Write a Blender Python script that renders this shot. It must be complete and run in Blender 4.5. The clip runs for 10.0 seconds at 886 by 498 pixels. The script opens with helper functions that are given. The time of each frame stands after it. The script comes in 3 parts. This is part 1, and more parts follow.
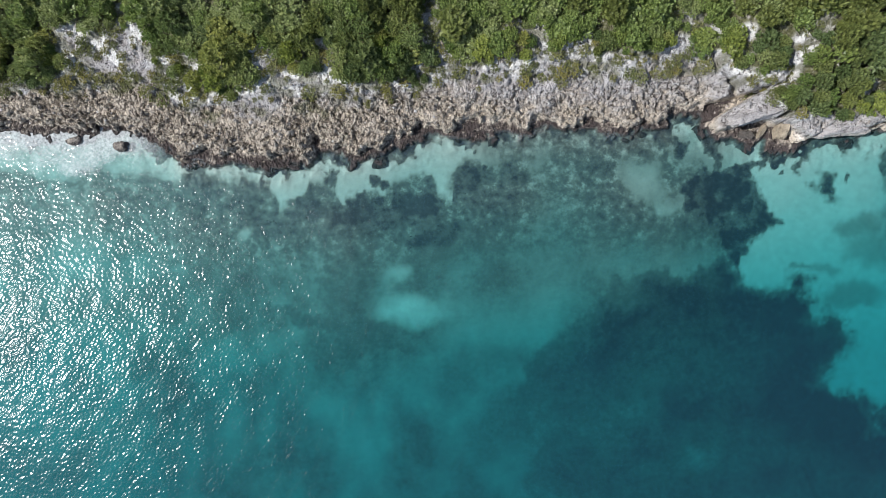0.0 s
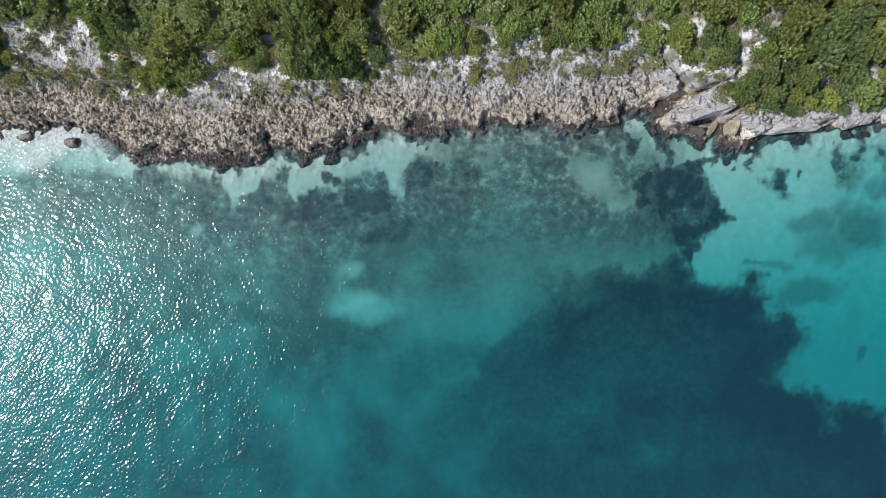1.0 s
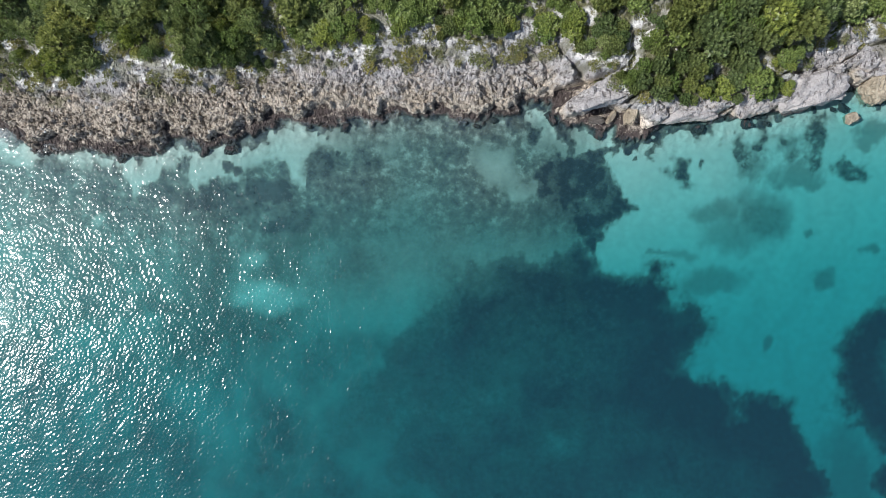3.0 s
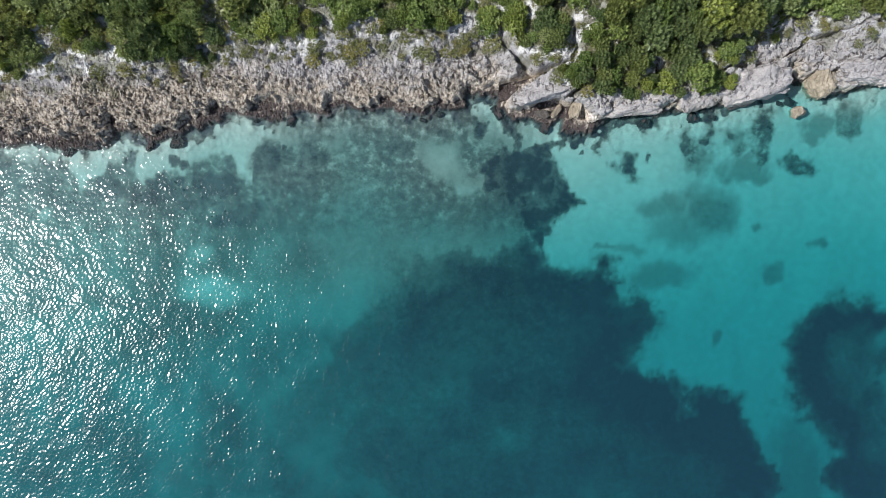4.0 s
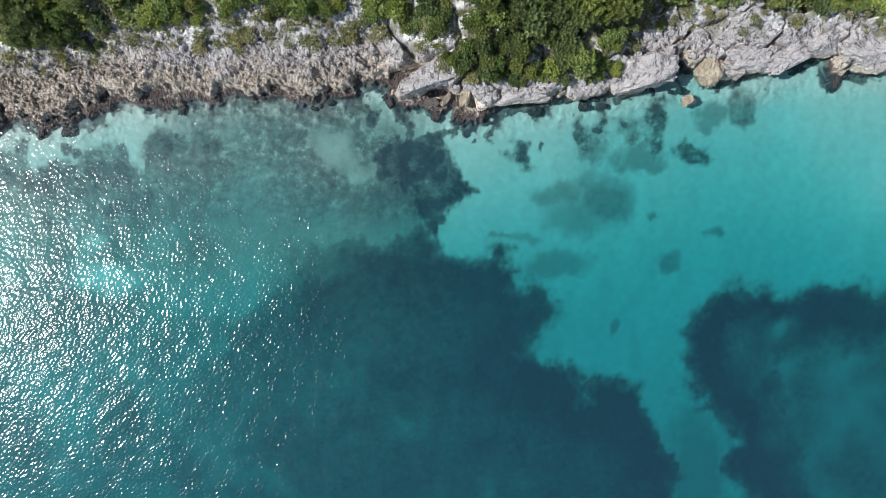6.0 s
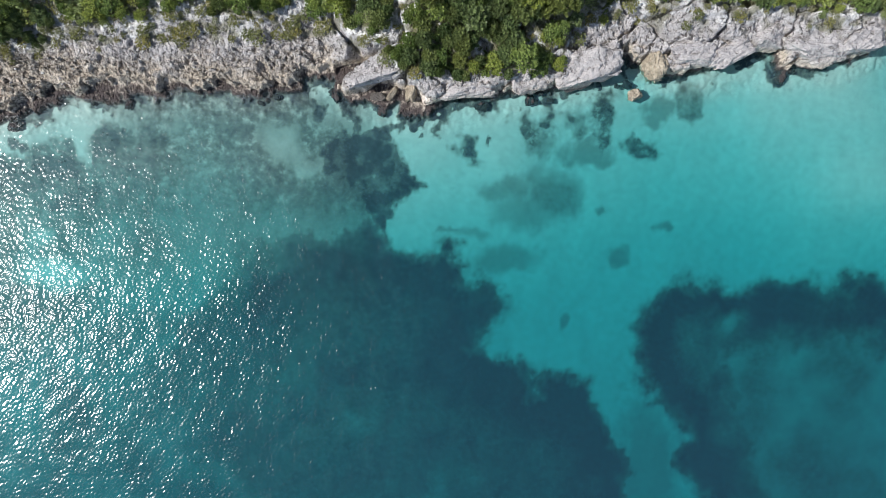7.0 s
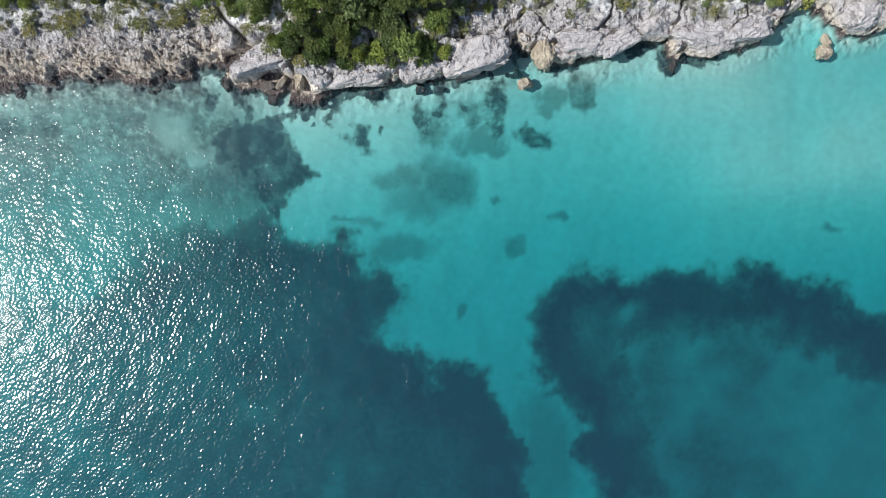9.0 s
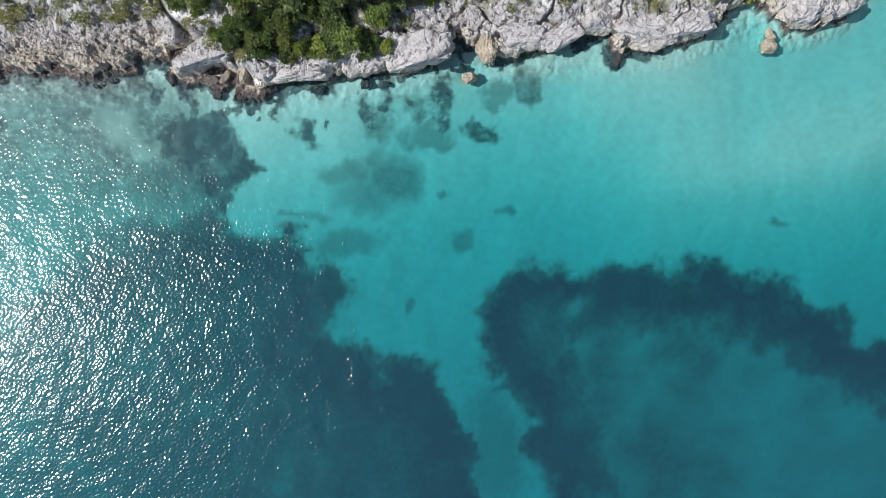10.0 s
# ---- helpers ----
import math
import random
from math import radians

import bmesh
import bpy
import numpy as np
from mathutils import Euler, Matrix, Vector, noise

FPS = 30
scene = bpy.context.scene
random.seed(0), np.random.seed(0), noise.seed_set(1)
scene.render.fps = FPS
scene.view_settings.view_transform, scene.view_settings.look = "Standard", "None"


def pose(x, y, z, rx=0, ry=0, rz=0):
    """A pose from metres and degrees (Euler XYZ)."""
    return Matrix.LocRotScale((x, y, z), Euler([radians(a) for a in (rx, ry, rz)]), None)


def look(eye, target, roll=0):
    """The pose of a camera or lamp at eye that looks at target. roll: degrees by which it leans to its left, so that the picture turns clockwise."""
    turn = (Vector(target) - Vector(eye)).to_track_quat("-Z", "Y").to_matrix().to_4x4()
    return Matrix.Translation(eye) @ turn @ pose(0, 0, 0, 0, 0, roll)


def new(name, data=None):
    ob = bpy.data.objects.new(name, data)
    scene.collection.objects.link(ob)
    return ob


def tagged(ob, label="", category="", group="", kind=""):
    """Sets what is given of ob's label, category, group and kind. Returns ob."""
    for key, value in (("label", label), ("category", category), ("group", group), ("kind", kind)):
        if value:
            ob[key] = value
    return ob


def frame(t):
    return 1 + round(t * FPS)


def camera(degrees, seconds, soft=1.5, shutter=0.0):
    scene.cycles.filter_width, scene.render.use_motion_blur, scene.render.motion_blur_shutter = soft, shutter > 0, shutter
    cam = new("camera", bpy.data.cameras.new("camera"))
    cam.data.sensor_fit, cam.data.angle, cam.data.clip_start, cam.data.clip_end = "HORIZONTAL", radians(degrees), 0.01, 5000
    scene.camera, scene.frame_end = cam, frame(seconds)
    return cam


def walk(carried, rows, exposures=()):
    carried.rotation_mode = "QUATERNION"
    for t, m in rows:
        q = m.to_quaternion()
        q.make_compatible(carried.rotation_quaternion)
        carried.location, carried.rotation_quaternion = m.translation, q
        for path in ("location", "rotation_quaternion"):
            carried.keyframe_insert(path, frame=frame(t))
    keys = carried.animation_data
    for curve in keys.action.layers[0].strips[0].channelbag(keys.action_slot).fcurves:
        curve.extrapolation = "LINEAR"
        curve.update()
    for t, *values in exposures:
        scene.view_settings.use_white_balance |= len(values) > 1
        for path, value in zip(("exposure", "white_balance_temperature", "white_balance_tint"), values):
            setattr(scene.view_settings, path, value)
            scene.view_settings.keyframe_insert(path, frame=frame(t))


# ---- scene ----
# A rocky shore seen straight down from a drone that slides along it, 60 m above the sea.
H = 60.0
cam = camera(70.0, 10.0, soft=0.6)
S = 2 * H * math.tan(radians(35.0)) / 1568
PATH = [
    (0.0, 0.0, 0.0), (0.5, 40, 3), (1.0, 86, 6.5), (1.5, 128, 10.5), (2.0, 174, 15), (2.5, 218, 20),
    (4.0, 359, 36), (4.5, 408, 41.5), (5.0, 454, 47), (5.5, 504, 52), (7.0, 647, 66.5), (7.5, 698, 72),
    (8.0, 745, 77), (8.5, 793, 81.5), (9.0, 841, 86), (9.5, 890, 91), (10.0, 939, 96),
]
walk(cam, [(t, pose(u * S, -v * S, H)) for t, u, v in PATH], [(0.0, 0.2), (2.5, 0.2), (5.0, 0.26), (7.5, 0.34), (10.0, 0.4)])

# ---- light ----
SUN = Vector((-0.85, -0.095, 1.0)).normalized()
world = bpy.data.worlds.new("sky")
scene.world = world
world.use_nodes = True
wn = world.node_tree
sky = wn.nodes.new("ShaderNodeTexSky")
sky.sky_type, sky.sun_disc = "NISHITA", False
sky.sun_elevation = math.asin(SUN.z)
sky.sun_rotation = math.atan2(SUN.x, SUN.y)
wn.links.new(sky.outputs[0], wn.nodes["Background"].inputs[0])
wn.nodes["Background"].inputs[1].default_value = 0.1
sun = new("sun", bpy.data.lights.new("sun", "SUN"))
sun.data.energy, sun.data.angle, sun.data.color = 4.3, radians(0.53), (1.0, 0.985, 0.965)
sun.matrix_basis = look((0, 0, 80), Vector((0, 0, 80)) - SUN)


# ---- noise on arrays ----
_perm = np.random.RandomState(7).permutation(4096)
_grad = np.random.RandomState(8).rand(4096) * 2 * math.pi
_gx, _gy = np.cos(_grad), np.sin(_grad)


def _hash(ix, iy):
    return _perm[(_perm[ix.astype(np.int64) & 4095] + iy.astype(np.int64)) & 4095]


def perlin(x, y):
    x, y = np.asarray(x, float) + 1000.0, np.asarray(y, float) + 1000.0
    ix, iy = np.floor(x), np.floor(y)
    fx, fy = x - ix, y - iy
    u, v = fx * fx * fx * (fx * (fx * 6 - 15) + 10), fy * fy * fy * (fy * (fy * 6 - 15) + 10)

    def corner(i, j):
        h = _hash(ix + i, iy + j)
        return _gx[h] * (fx - i) + _gy[h] * (fy - j)
    a = corner(0, 0) * (1 - u) + corner(1, 0) * u
    b = corner(0, 1) * (1 - u) + corner(1, 1) * u
    return (a * (1 - v) + b * v) * 1.5


def fbm(x, y, octaves=4, gain=0.5):
    total, amp = 0.0, 1.0
    for i in range(octaves):
        total = total + amp * perlin(x * 2 ** i + 17.3 * i, y * 2 ** i - 9.1 * i)
        amp *= gain
    return total


def ridged(x, y, octaves=3):
    total, amp = 0.0, 1.0
    for i in range(octaves):
        total = total + amp * (1 - np.abs(perlin(x * 2 ** i + 5.1 * i, y * 2 ** i + 3.7 * i)) * 2)
        amp *= 0.5
    return total


def cells(x, y):
    """Nearest and second distance to scattered points, and the nearest one's own random number."""
    ix, iy = np.floor(x), np.floor(y)
    f1, f2, own = np.full(x.shape, 9.0), np.full(x.shape, 9.0), np.zeros(x.shape)
    for i in (-1, 0, 1):
        for j in (-1, 0, 1):
            h = _hash(ix + i + 1000, iy + j + 1000)
            px, py = ix + i + _grad[h] / 6.2832, iy + j + _grad[(h * 7 + 3) & 4095] / 6.2832
            d = np.hypot(px - x, py - y)
            near = d < f1
            f2 = np.where(near, f1, np.minimum(f2, d))
            own = np.where(near, _grad[(h * 13 + 5) & 4095] / 6.2832, own)
            f1 = np.where(near, d, f1)
    return f1, f2, own


def smooth(a, b, x):
    k = np.clip((x - a) / (b - a), 0, 1)
    return k * k * (3 - 2 * k)


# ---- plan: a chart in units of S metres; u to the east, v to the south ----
def east(u):
    return (u - 784) * S


def north(v):
    return (441 - v) * S


SHORE = [
    (-900, 250), (-300, 225), (0, 234), (130, 238), (215, 232), (290, 258), (322, 292), (400, 285), (475, 300),
    (545, 290), (562, 266), (640, 284), (690, 262), (740, 238), (850, 240), (970, 227), (1030, 222), (1080, 236),
    (1140, 232), (1190, 209), (1236, 204), (1250, 226), (1262, 238), (1300, 244), (1325, 259), (1348, 250), (1358, 268), (1392, 272), (1415, 254), (1440, 240), (1500, 240), (1534, 232), (1640, 222),
    (1704, 192), (1752, 165), (1780, 172), (1834, 200), (1880, 192), (1944, 166), (2008, 160), (2024, 192), (2079, 180),
    (2134, 182), (2179, 158), (2222, 124), (2268, 98), (2296, 112), (2339, 156), (2425, 128), (2462, 76), (2510, -60), (2700, -120), (3600, -60),
]
HOLLOW = [(1250, 238), (1293, 226), (1317, 214), (1338, 211), (1358, 222), (1388, 226), (1394, 240), (1425, 254), (1425, 310), (1245, 310)]


def polygon(x, y, points):
    """Metres inside (plus) or outside (minus) of a polygon."""
    best, odd = np.full(x.shape, 1e9), np.zeros(x.shape, bool)
    n = len(points)
    for i in range(n):
        ax, ay = east(points[i][0]), north(points[i][1])
        bx, by = east(points[(i + 1) % n][0]), north(points[(i + 1) % n][1])
        dx, dy = bx - ax, by - ay
        k = np.clip(((x - ax) * dx + (y - ay) * dy) / (dx * dx + dy * dy), 0, 1)
        best = np.minimum(best, np.hypot(x - ax - k * dx, y - ay - k * dy))
        cross = (ay > y) != (by > y)
        odd ^= cross & (x < dx * (y - ay) / (dy if dy else 1e-9) + ax)
    return np.where(odd, best, -best)


LAND = SHORE + [(9000, -60), (9000, -80000), (-80000, -80000), (-80000, 250)]


def inland(x, y):
    """Metres from the waterline, plus on land."""
    w = 0.55 * fbm(x * 0.45, y * 0.45, 3) + 0.35 * perlin(x * 1.7, y * 1.7) + 0.2 * perlin(x * 3.6, y * 3.6)
    far = smooth(200, 800, np.hypot(x, y))
    return polygon(x + 0.4 * perlin(x * 0.9 + 40, y * 0.9), y, LAND) + w * (1 - far)


# a softened chart of the distance to land, on a grid of one metre
_cx, _cy = np.arange(-140.0, 190.0), np.arange(-140.0, 60.0)
_CX, _CY = np.meshgrid(_cx, _cy)
_soft = polygon(_CX, _CY, LAND)
_k = np.exp(-0.5 * (np.arange(-9, 10) / 3.2) ** 2)
_k /= _k.sum()
for _axis in (0, 1):
    _pad = np.pad(_soft, [(9, 9) if a == _axis else (0, 0) for a in (0, 1)], mode="edge")
    _soft = np.apply_along_axis(lambda r: np.convolve(r, _k, "valid"), _axis, _pad)


def offshore(x, y):
    """The softened distance to land; minus at sea."""
    fx, fy = np.clip(x + 140, 0, 328.99), np.clip(y + 140, 0, 198.99)
    ix, iy = fx.astype(int), fy.astype(int)
    a, b = fx - ix, fy - iy
    inner = (_soft[iy, ix] * (1 - a) + _soft[iy, ix + 1] * a) * (1 - b) + (_soft[iy + 1, ix] * (1 - a) + _soft[iy + 1, ix + 1] * a) * b
    away = np.maximum(np.abs(x - 25) - 160, np.maximum(-y - 130, y - 55))
    return np.where(away > 0, polygon(x, y, LAND), inner)


def spot(x, y, u, v, ru, rv, turn=0.0):
    """1 in the middle of an ellipse, 0 on its edge, minus outside."""
    c, s = math.cos(radians(turn)), math.sin(radians(turn))
    dx, dy = (x - east(u)) / S, (y - north(v)) / S
    return 1 - np.hypot((c * dx + s * dy) / ru, (-s * dx + c * dy) / rv)


MEADOW_WEST = [(1010, 575), (1060, 520), (1150, 470), (1290, 440), (1325, 480), (1340, 505), (1420, 512), (1500, 538), (1562, 588), (1540, 640),
               (1500, 690), (1580, 735), (1640, 757), (1700, 752), (1742, 818), (1790, 926), (1830, 1100), (1700, 1500), (300, 1500), (640, 900), (800, 700), (900, 640)]
MEADOW_EAST = [(1824, 606), (1895, 548), (1960, 574), (2050, 566), (2119, 556), (2259, 570), (2369, 606), (2449, 646), (2520, 700), (2700, 760),
               (2900, 1100), (2400, 1500), (1960, 1300), (1905, 978), (1879, 916), (1890, 856), (1840, 832), (1800, 756), (1787, 686)]
# reef patches: u, v, half width, half height, turn, strength
REEFS = [
    (1382, 262, 30, 18, 0, 0.8), (1514, 312, 6, 12, 0, 0.7), (1350, 301, 9, 9, 0, 0.7), (1394, 306, 9, 7, 0, 0.65), (1437, 298, 11, 11, 0, 0.55), (1690, 338, 70, 22, 0, 0.4), (1880, 244, 30, 40, 0, 0.46), (1826, 262, 40, 24, 0, 0.4), (1795, 322, 36, 22, 0, 0.58),
    (576, 322, 16, 15, 0, 0.85), (668, 328, 16, 16, 0, 0.9), (606, 298, 8, 10, 0, 0.8), (1310, 300, 30, 14, 0, 0.85),
]
REEFS_WEST = [
    (740, 360, 62, 34, 0, 0.95), (640, 372, 70, 26, 0, 0.9), (545, 366, 58, 22, 0, 0.85), (430, 352, 48, 36, 0, 0.78), (350, 345, 44, 36, 0, 0.75), (742, 436, 36, 20, 0, 0.9), (835, 320, 18, 20, 0, 0.85), (860, 300, 10, 12, 0, 0.8),
]
REEFS_FAR = [
    (1545, 402, 60, 27, 0, 0.4), (1634, 410, 64, 52, 0, 0.44), (1582, 442, 72, 36, 0, 0.34), (1545, 525, 74, 28, 10, 0.36), (1480, 482, 42, 16, 0, 0.32), (1440, 478, 30, 10, 0, 0.38), (1839, 471, 16, 12, 0, 0.4), (1754, 516, 24, 15, 0, 0.4), (1724, 438, 9, 9, 0, 0.4),
    (2339, 491, 16, 12, 0, 0.4), (1654, 648, 14, 14, 0, 0.38), (470, 396, 95, 34, 0, 0.78),
    (680, 386, 95, 28, 0, 0.78), (834, 320, 36, 46, 0, 0.8), (772, 424, 80, 26, 28, 0.8), (905, 312, 46, 40, 0, 0.65), (1820, 920, 70, 130, 0, 0.36),
]
BARS = [(730, 552, 66, 26, 0, 0.85), (860, 590, 130, 62, 8, 0.24), (706, 486, 24, 18, 0, 0.5), (1214, 224, 40, 16, 0, 0.8), (1130, 312, 44, 28, -38, 0.4), (1970, 650, 34, 22, 35, 0.5), (424, 410, 18, 14, 0, 0.6), (640, 820, 40, 60, 0, 0.3),
        (1970, 860, 40, 30, 30, 0.3), (130, 440, 50, 50, 0, 0.3)]


# the shoreward edge of the weed, west to east
WEED_U = [-300, 240, 380, 470, 495, 530, 545, 590, 606, 640, 672, 686, 700, 728, 764, 776, 800, 808, 846, 900, 1060, 1100, 1150, 1200, 1260, 1400]
WEED_V = [300, 304, 318, 322, 372, 370, 318, 322, 356, 352, 362, 332, 306, 303, 304, 345, 352, 300, 300, 288, 282, 290, 345, 372, 330, 330]
REEF_DARK = [
    ([(1205, 330), (1238, 297), (1278, 287), (1308, 297), (1338, 317), (1350, 345), (1368, 358), (1388, 384), (1408, 396), (1376, 410), (1346, 424), (1328, 452), (1330, 500), (1290, 440), (1250, 400), (1215, 370)], 1.0),
    ([(1340, 245), (1410, 250), (1402, 275), (1372, 295), (1352, 280)], 0.95), ([(1184, 240), (1210, 238), (1246, 246), (1232, 262), (1216, 290), (1196, 280)], 0.9),
    ([(1258, 246), (1284, 246), (1288, 298), (1262, 300)], 0.85), ([(1465, 307), (1490, 306), (1496, 358), (1476, 350), (1456, 328)], 0.75),
    ([(1484, 230), (1538, 230), (1530, 256), (1500, 264)], 0.95), ([(1766, 342), (1775, 315), (1800, 303), (1822, 310), (1815, 326), (1790, 336)], 0.62),
    ([(1606, 226), (1640, 226), (1632, 262), (1622, 290), (1604, 284), (1618, 256)], 0.85), ([(1698, 222), (1730, 222), (1748, 270), (1740, 330), (1716, 344), (1704, 300)], 0.72),
    ([(1556, 270), (1580, 262), (1600, 290), (1622, 290), (1628, 345), (1606, 352), (1572, 330)], 0.6), ([(1640, 262), (1690, 258), (1704, 300), (1680, 326), (1650, 318)], 0.55),
]


def seabed_cover(x, y):
    """How much of the sand is hidden under weed and reef, 0 to 1."""
    wx = x + 1.5 * fbm(x * 0.22, y * 0.22, 5, 0.62) + 0.3 * fbm(x * 1.1, y * 1.1, 2)
    wy = y + 1.5 * fbm(x * 0.22 + 50, y * 0.22, 5, 0.62) + 0.3 * fbm(x * 1.1, y * 1.1 + 70, 2)
    u, v = x / S + 784, 441 - y / S
    west = smooth(1375, 1270, u + 40 * perlin(x * 0.1, y * 0.1) + 40 * fbm(x * 0.35, y * 0.35, 4))
    n = fbm(x * 0.16, y * 0.16, 4)
    finger = 55 * perlin(x * 0.34 + 3, y * 0.10) + 30 * fbm(x * 0.8, y * 0.8, 3)
    brink = np.interp(u, WEED_U, WEED_V)
    haze = 14 + 26 * smooth(860, 960, u)
    weeds = smooth(-1, 1, (v - brink + 14 * fbm(x * 0.5, y * 0.5, 3) + 0.15 * finger) / haze) * (1 - 0.12 * smooth(860, 960, u))
    strip = (1 - weeds) * smooth(880, 800, u)
    cover = west * weeds * (0.65 + 0.13 * n - 0.13 * smooth(400, 470, v + 40 * n)) * (0.85 + 0.15 * smooth(150, 330, u))
    cover = np.maximum(cover, smooth(1370, 1250, u + 30 * n) * (0.46 + 0.1 * smooth(860, 940, u) * smooth(1260, 1180, u) + 0.2 * n) * smooth(440, 300, v) * (1 - 0.7 * strip))
    cover = cover - west * smooth(560, 720, v - 30 * n) * 0.07
    e = polygon(wx, wy, MEADOW_WEST)
    soft = 3.0 * smooth(1330, 1080, u)
    cover = np.maximum(cover, smooth(-1.2 - soft, 2.0 + soft, e) * (0.95 - 0.28 * smooth(2.5, 11, e + 3 * n) + 0.22 * n) * (0.42 + 0.58 * smooth(700, 1200, u)))
    e = polygon(wx, wy, MEADOW_EAST)
    cover = np.maximum(cover, smooth(-1.6, 2.3, e) * (0.95 - (0.5 + 0.14 * smooth(2150, 2400, u)) * smooth(2.5, 8, e + 2 * n) + 0.12 * n))
    cover = np.maximum(cover, 0.62 * smooth(-0.8, 0.6, spot(wx, wy, 590, 590, 200, 30, -12)))
    for points, k in REEF_DARK:
        cover = np.maximum(cover, k * smooth(-0.55, 0.75, polygon(wx * 0.45 + x * 0.55, wy * 0.45 + y * 0.55, points) + 0.5 * fbm(x * 0.9, y * 0.9, 3)) * (0.9 + 0.3 * fbm(x * 0.55 + 4, y * 0.55, 3)))
    for u0, v0, ru, rv, turn, k in REEFS + REEFS_WEST:
        cover = np.maximum(cover, k * smooth(-0.28, 0.48, spot(wx * 0.6 + x * 0.4, wy * 0.6 + y * 0.4, u0, v0, ru, rv, turn) + 0.25 * fbm(x * 0.9, y * 0.9, 3)))
    for u0, v0, ru, rv, turn, k in REEFS_FAR:
        cover = np.maximum(cover, k * smooth(-0.35, 0.6, spot(wx * 0.5 + x * 0.5, wy * 0.5 + y * 0.5, u0, v0, ru, rv, turn) + 0.14 * fbm(x * 0.7, y * 0.7, 3)))
    for u0, v0, ru, rv, turn, k in BARS:
        cover = cover * (1 - k * smooth(-0.55, 0.9, spot(wx * 0.4 + x * 0.6, wy * 0.4 + y * 0.6, u0, v0, ru, rv, turn)))
    return np.clip(cover, 0, 1)


# bare paths and clearings in the scrub: u, v to u, v, half width
CLEARINGS = [
    (0, 150, 60, 160, 10), (106, 70, 190, 130, 28), (190, 140, 306, 152, 20), (196, 6, 188, 66, 10), (196, 66, 250, 132, 32), (120, 110, 180, 156, 16), (100, 142, 240, 168, 18), (300, 92, 330, 118, 12), (446, 96, 485, 140, 20),
    (486, 136, 590, 152, 15), (556, 66, 568, 130, 8), (746, 6, 751, 50, 10), (751, 50, 786, 100, 10), (636, 146, 776, 154, 8), (726, 116, 786, 126, 9), (886, 36, 956, 50, 9), (950, 66, 970, 106, 10),
    (996, 86, 1046, 66, 11), (1140, 96, 1186, 96, 13), (1070, 112, 1110, 116, 10), (1196, 16, 1276, 46, 9), (1200, 70, 1216, 66, 8), (1240, 130, 1290, 140, 12),
]
CLEARINGS_EAST = [
    (1316, 86, 1320, 50, 8), (1426, 40, 1396, 86, 11), (1396, 86, 1376, 136, 12), (1376, 136, 1270, 172, 15), (1516, 146, 1496, 176, 6), (1600, 140, 1630, 160, 8),
]


def charted(x, y):
    """The chart's u and v of what stands some metres over the sea, as the chart was drawn from 60 m up."""
    u, v = x / S + 784, 441 - y / S
    off = np.interp(u, [784, 1723], [0, 96])
    ref = np.interp(u, [1300, 1700, 2400], [870, 1500, 1680])
    z = 2.0 + 0.3 * np.clip((np.interp(u, [p[0] for p in SHORE], [p[1] for p in SHORE]) - v) * S, 0, 12)
    return ref + (u - ref) / (1 - z / H), 441 + off - (441 + off - v) / (1 - z / H)


def scrub(x, y):
    """How thickly bushes grow, 0 to 1; plus inside."""
    u, v = charted(x, y)
    edge = np.interp(u, [-900, 0, 120, 240, 330, 470, 600, 740, 800, 980, 1060, 1200, 1290, 1340, 1365, 1400, 1480, 1580, 1640, 1665, 1790, 1850, 2000, 2270, 2330, 2400, 2470, 2520],
                     [140, 138, 136, 130, 168, 136, 145, 140, 135, 122, 122, 116, 120, 125, 170, 200, 206, 205, 188, 108, 98, 85, 118, 120, 60, 112, 95, -150])
    thin = smooth(730, 800, u) * smooth(1330, 1270, u) * smooth(50, 95, v) + smooth(1650, 1690, u) * smooth(25, 60, v)
    d = (edge - v) * S + 0.5 * fbm(x * 0.6, y * 0.6, 2)
    d = np.minimum(d, 2.5) - thin * (0.75 + 0.9 * fbm(x * 0.5, y * 0.5, 3) + np.clip(d, 0, 1.2))
    for u0, v0, u1, v1, r in CLEARINGS + CLEARINGS_EAST:
        du, dv = u1 - u0, v1 - v0
        k = np.clip(((u - u0) * du + (v - v0) * dv) / (du * du + dv * dv), 0, 1)
        d = np.minimum(d, (np.hypot(u - u0 - k * du, v - v0 - k * dv) - 1.1 * r * (1 + 0.5 * perlin(x * 0.7, y * 0.7))) * S)
    return d


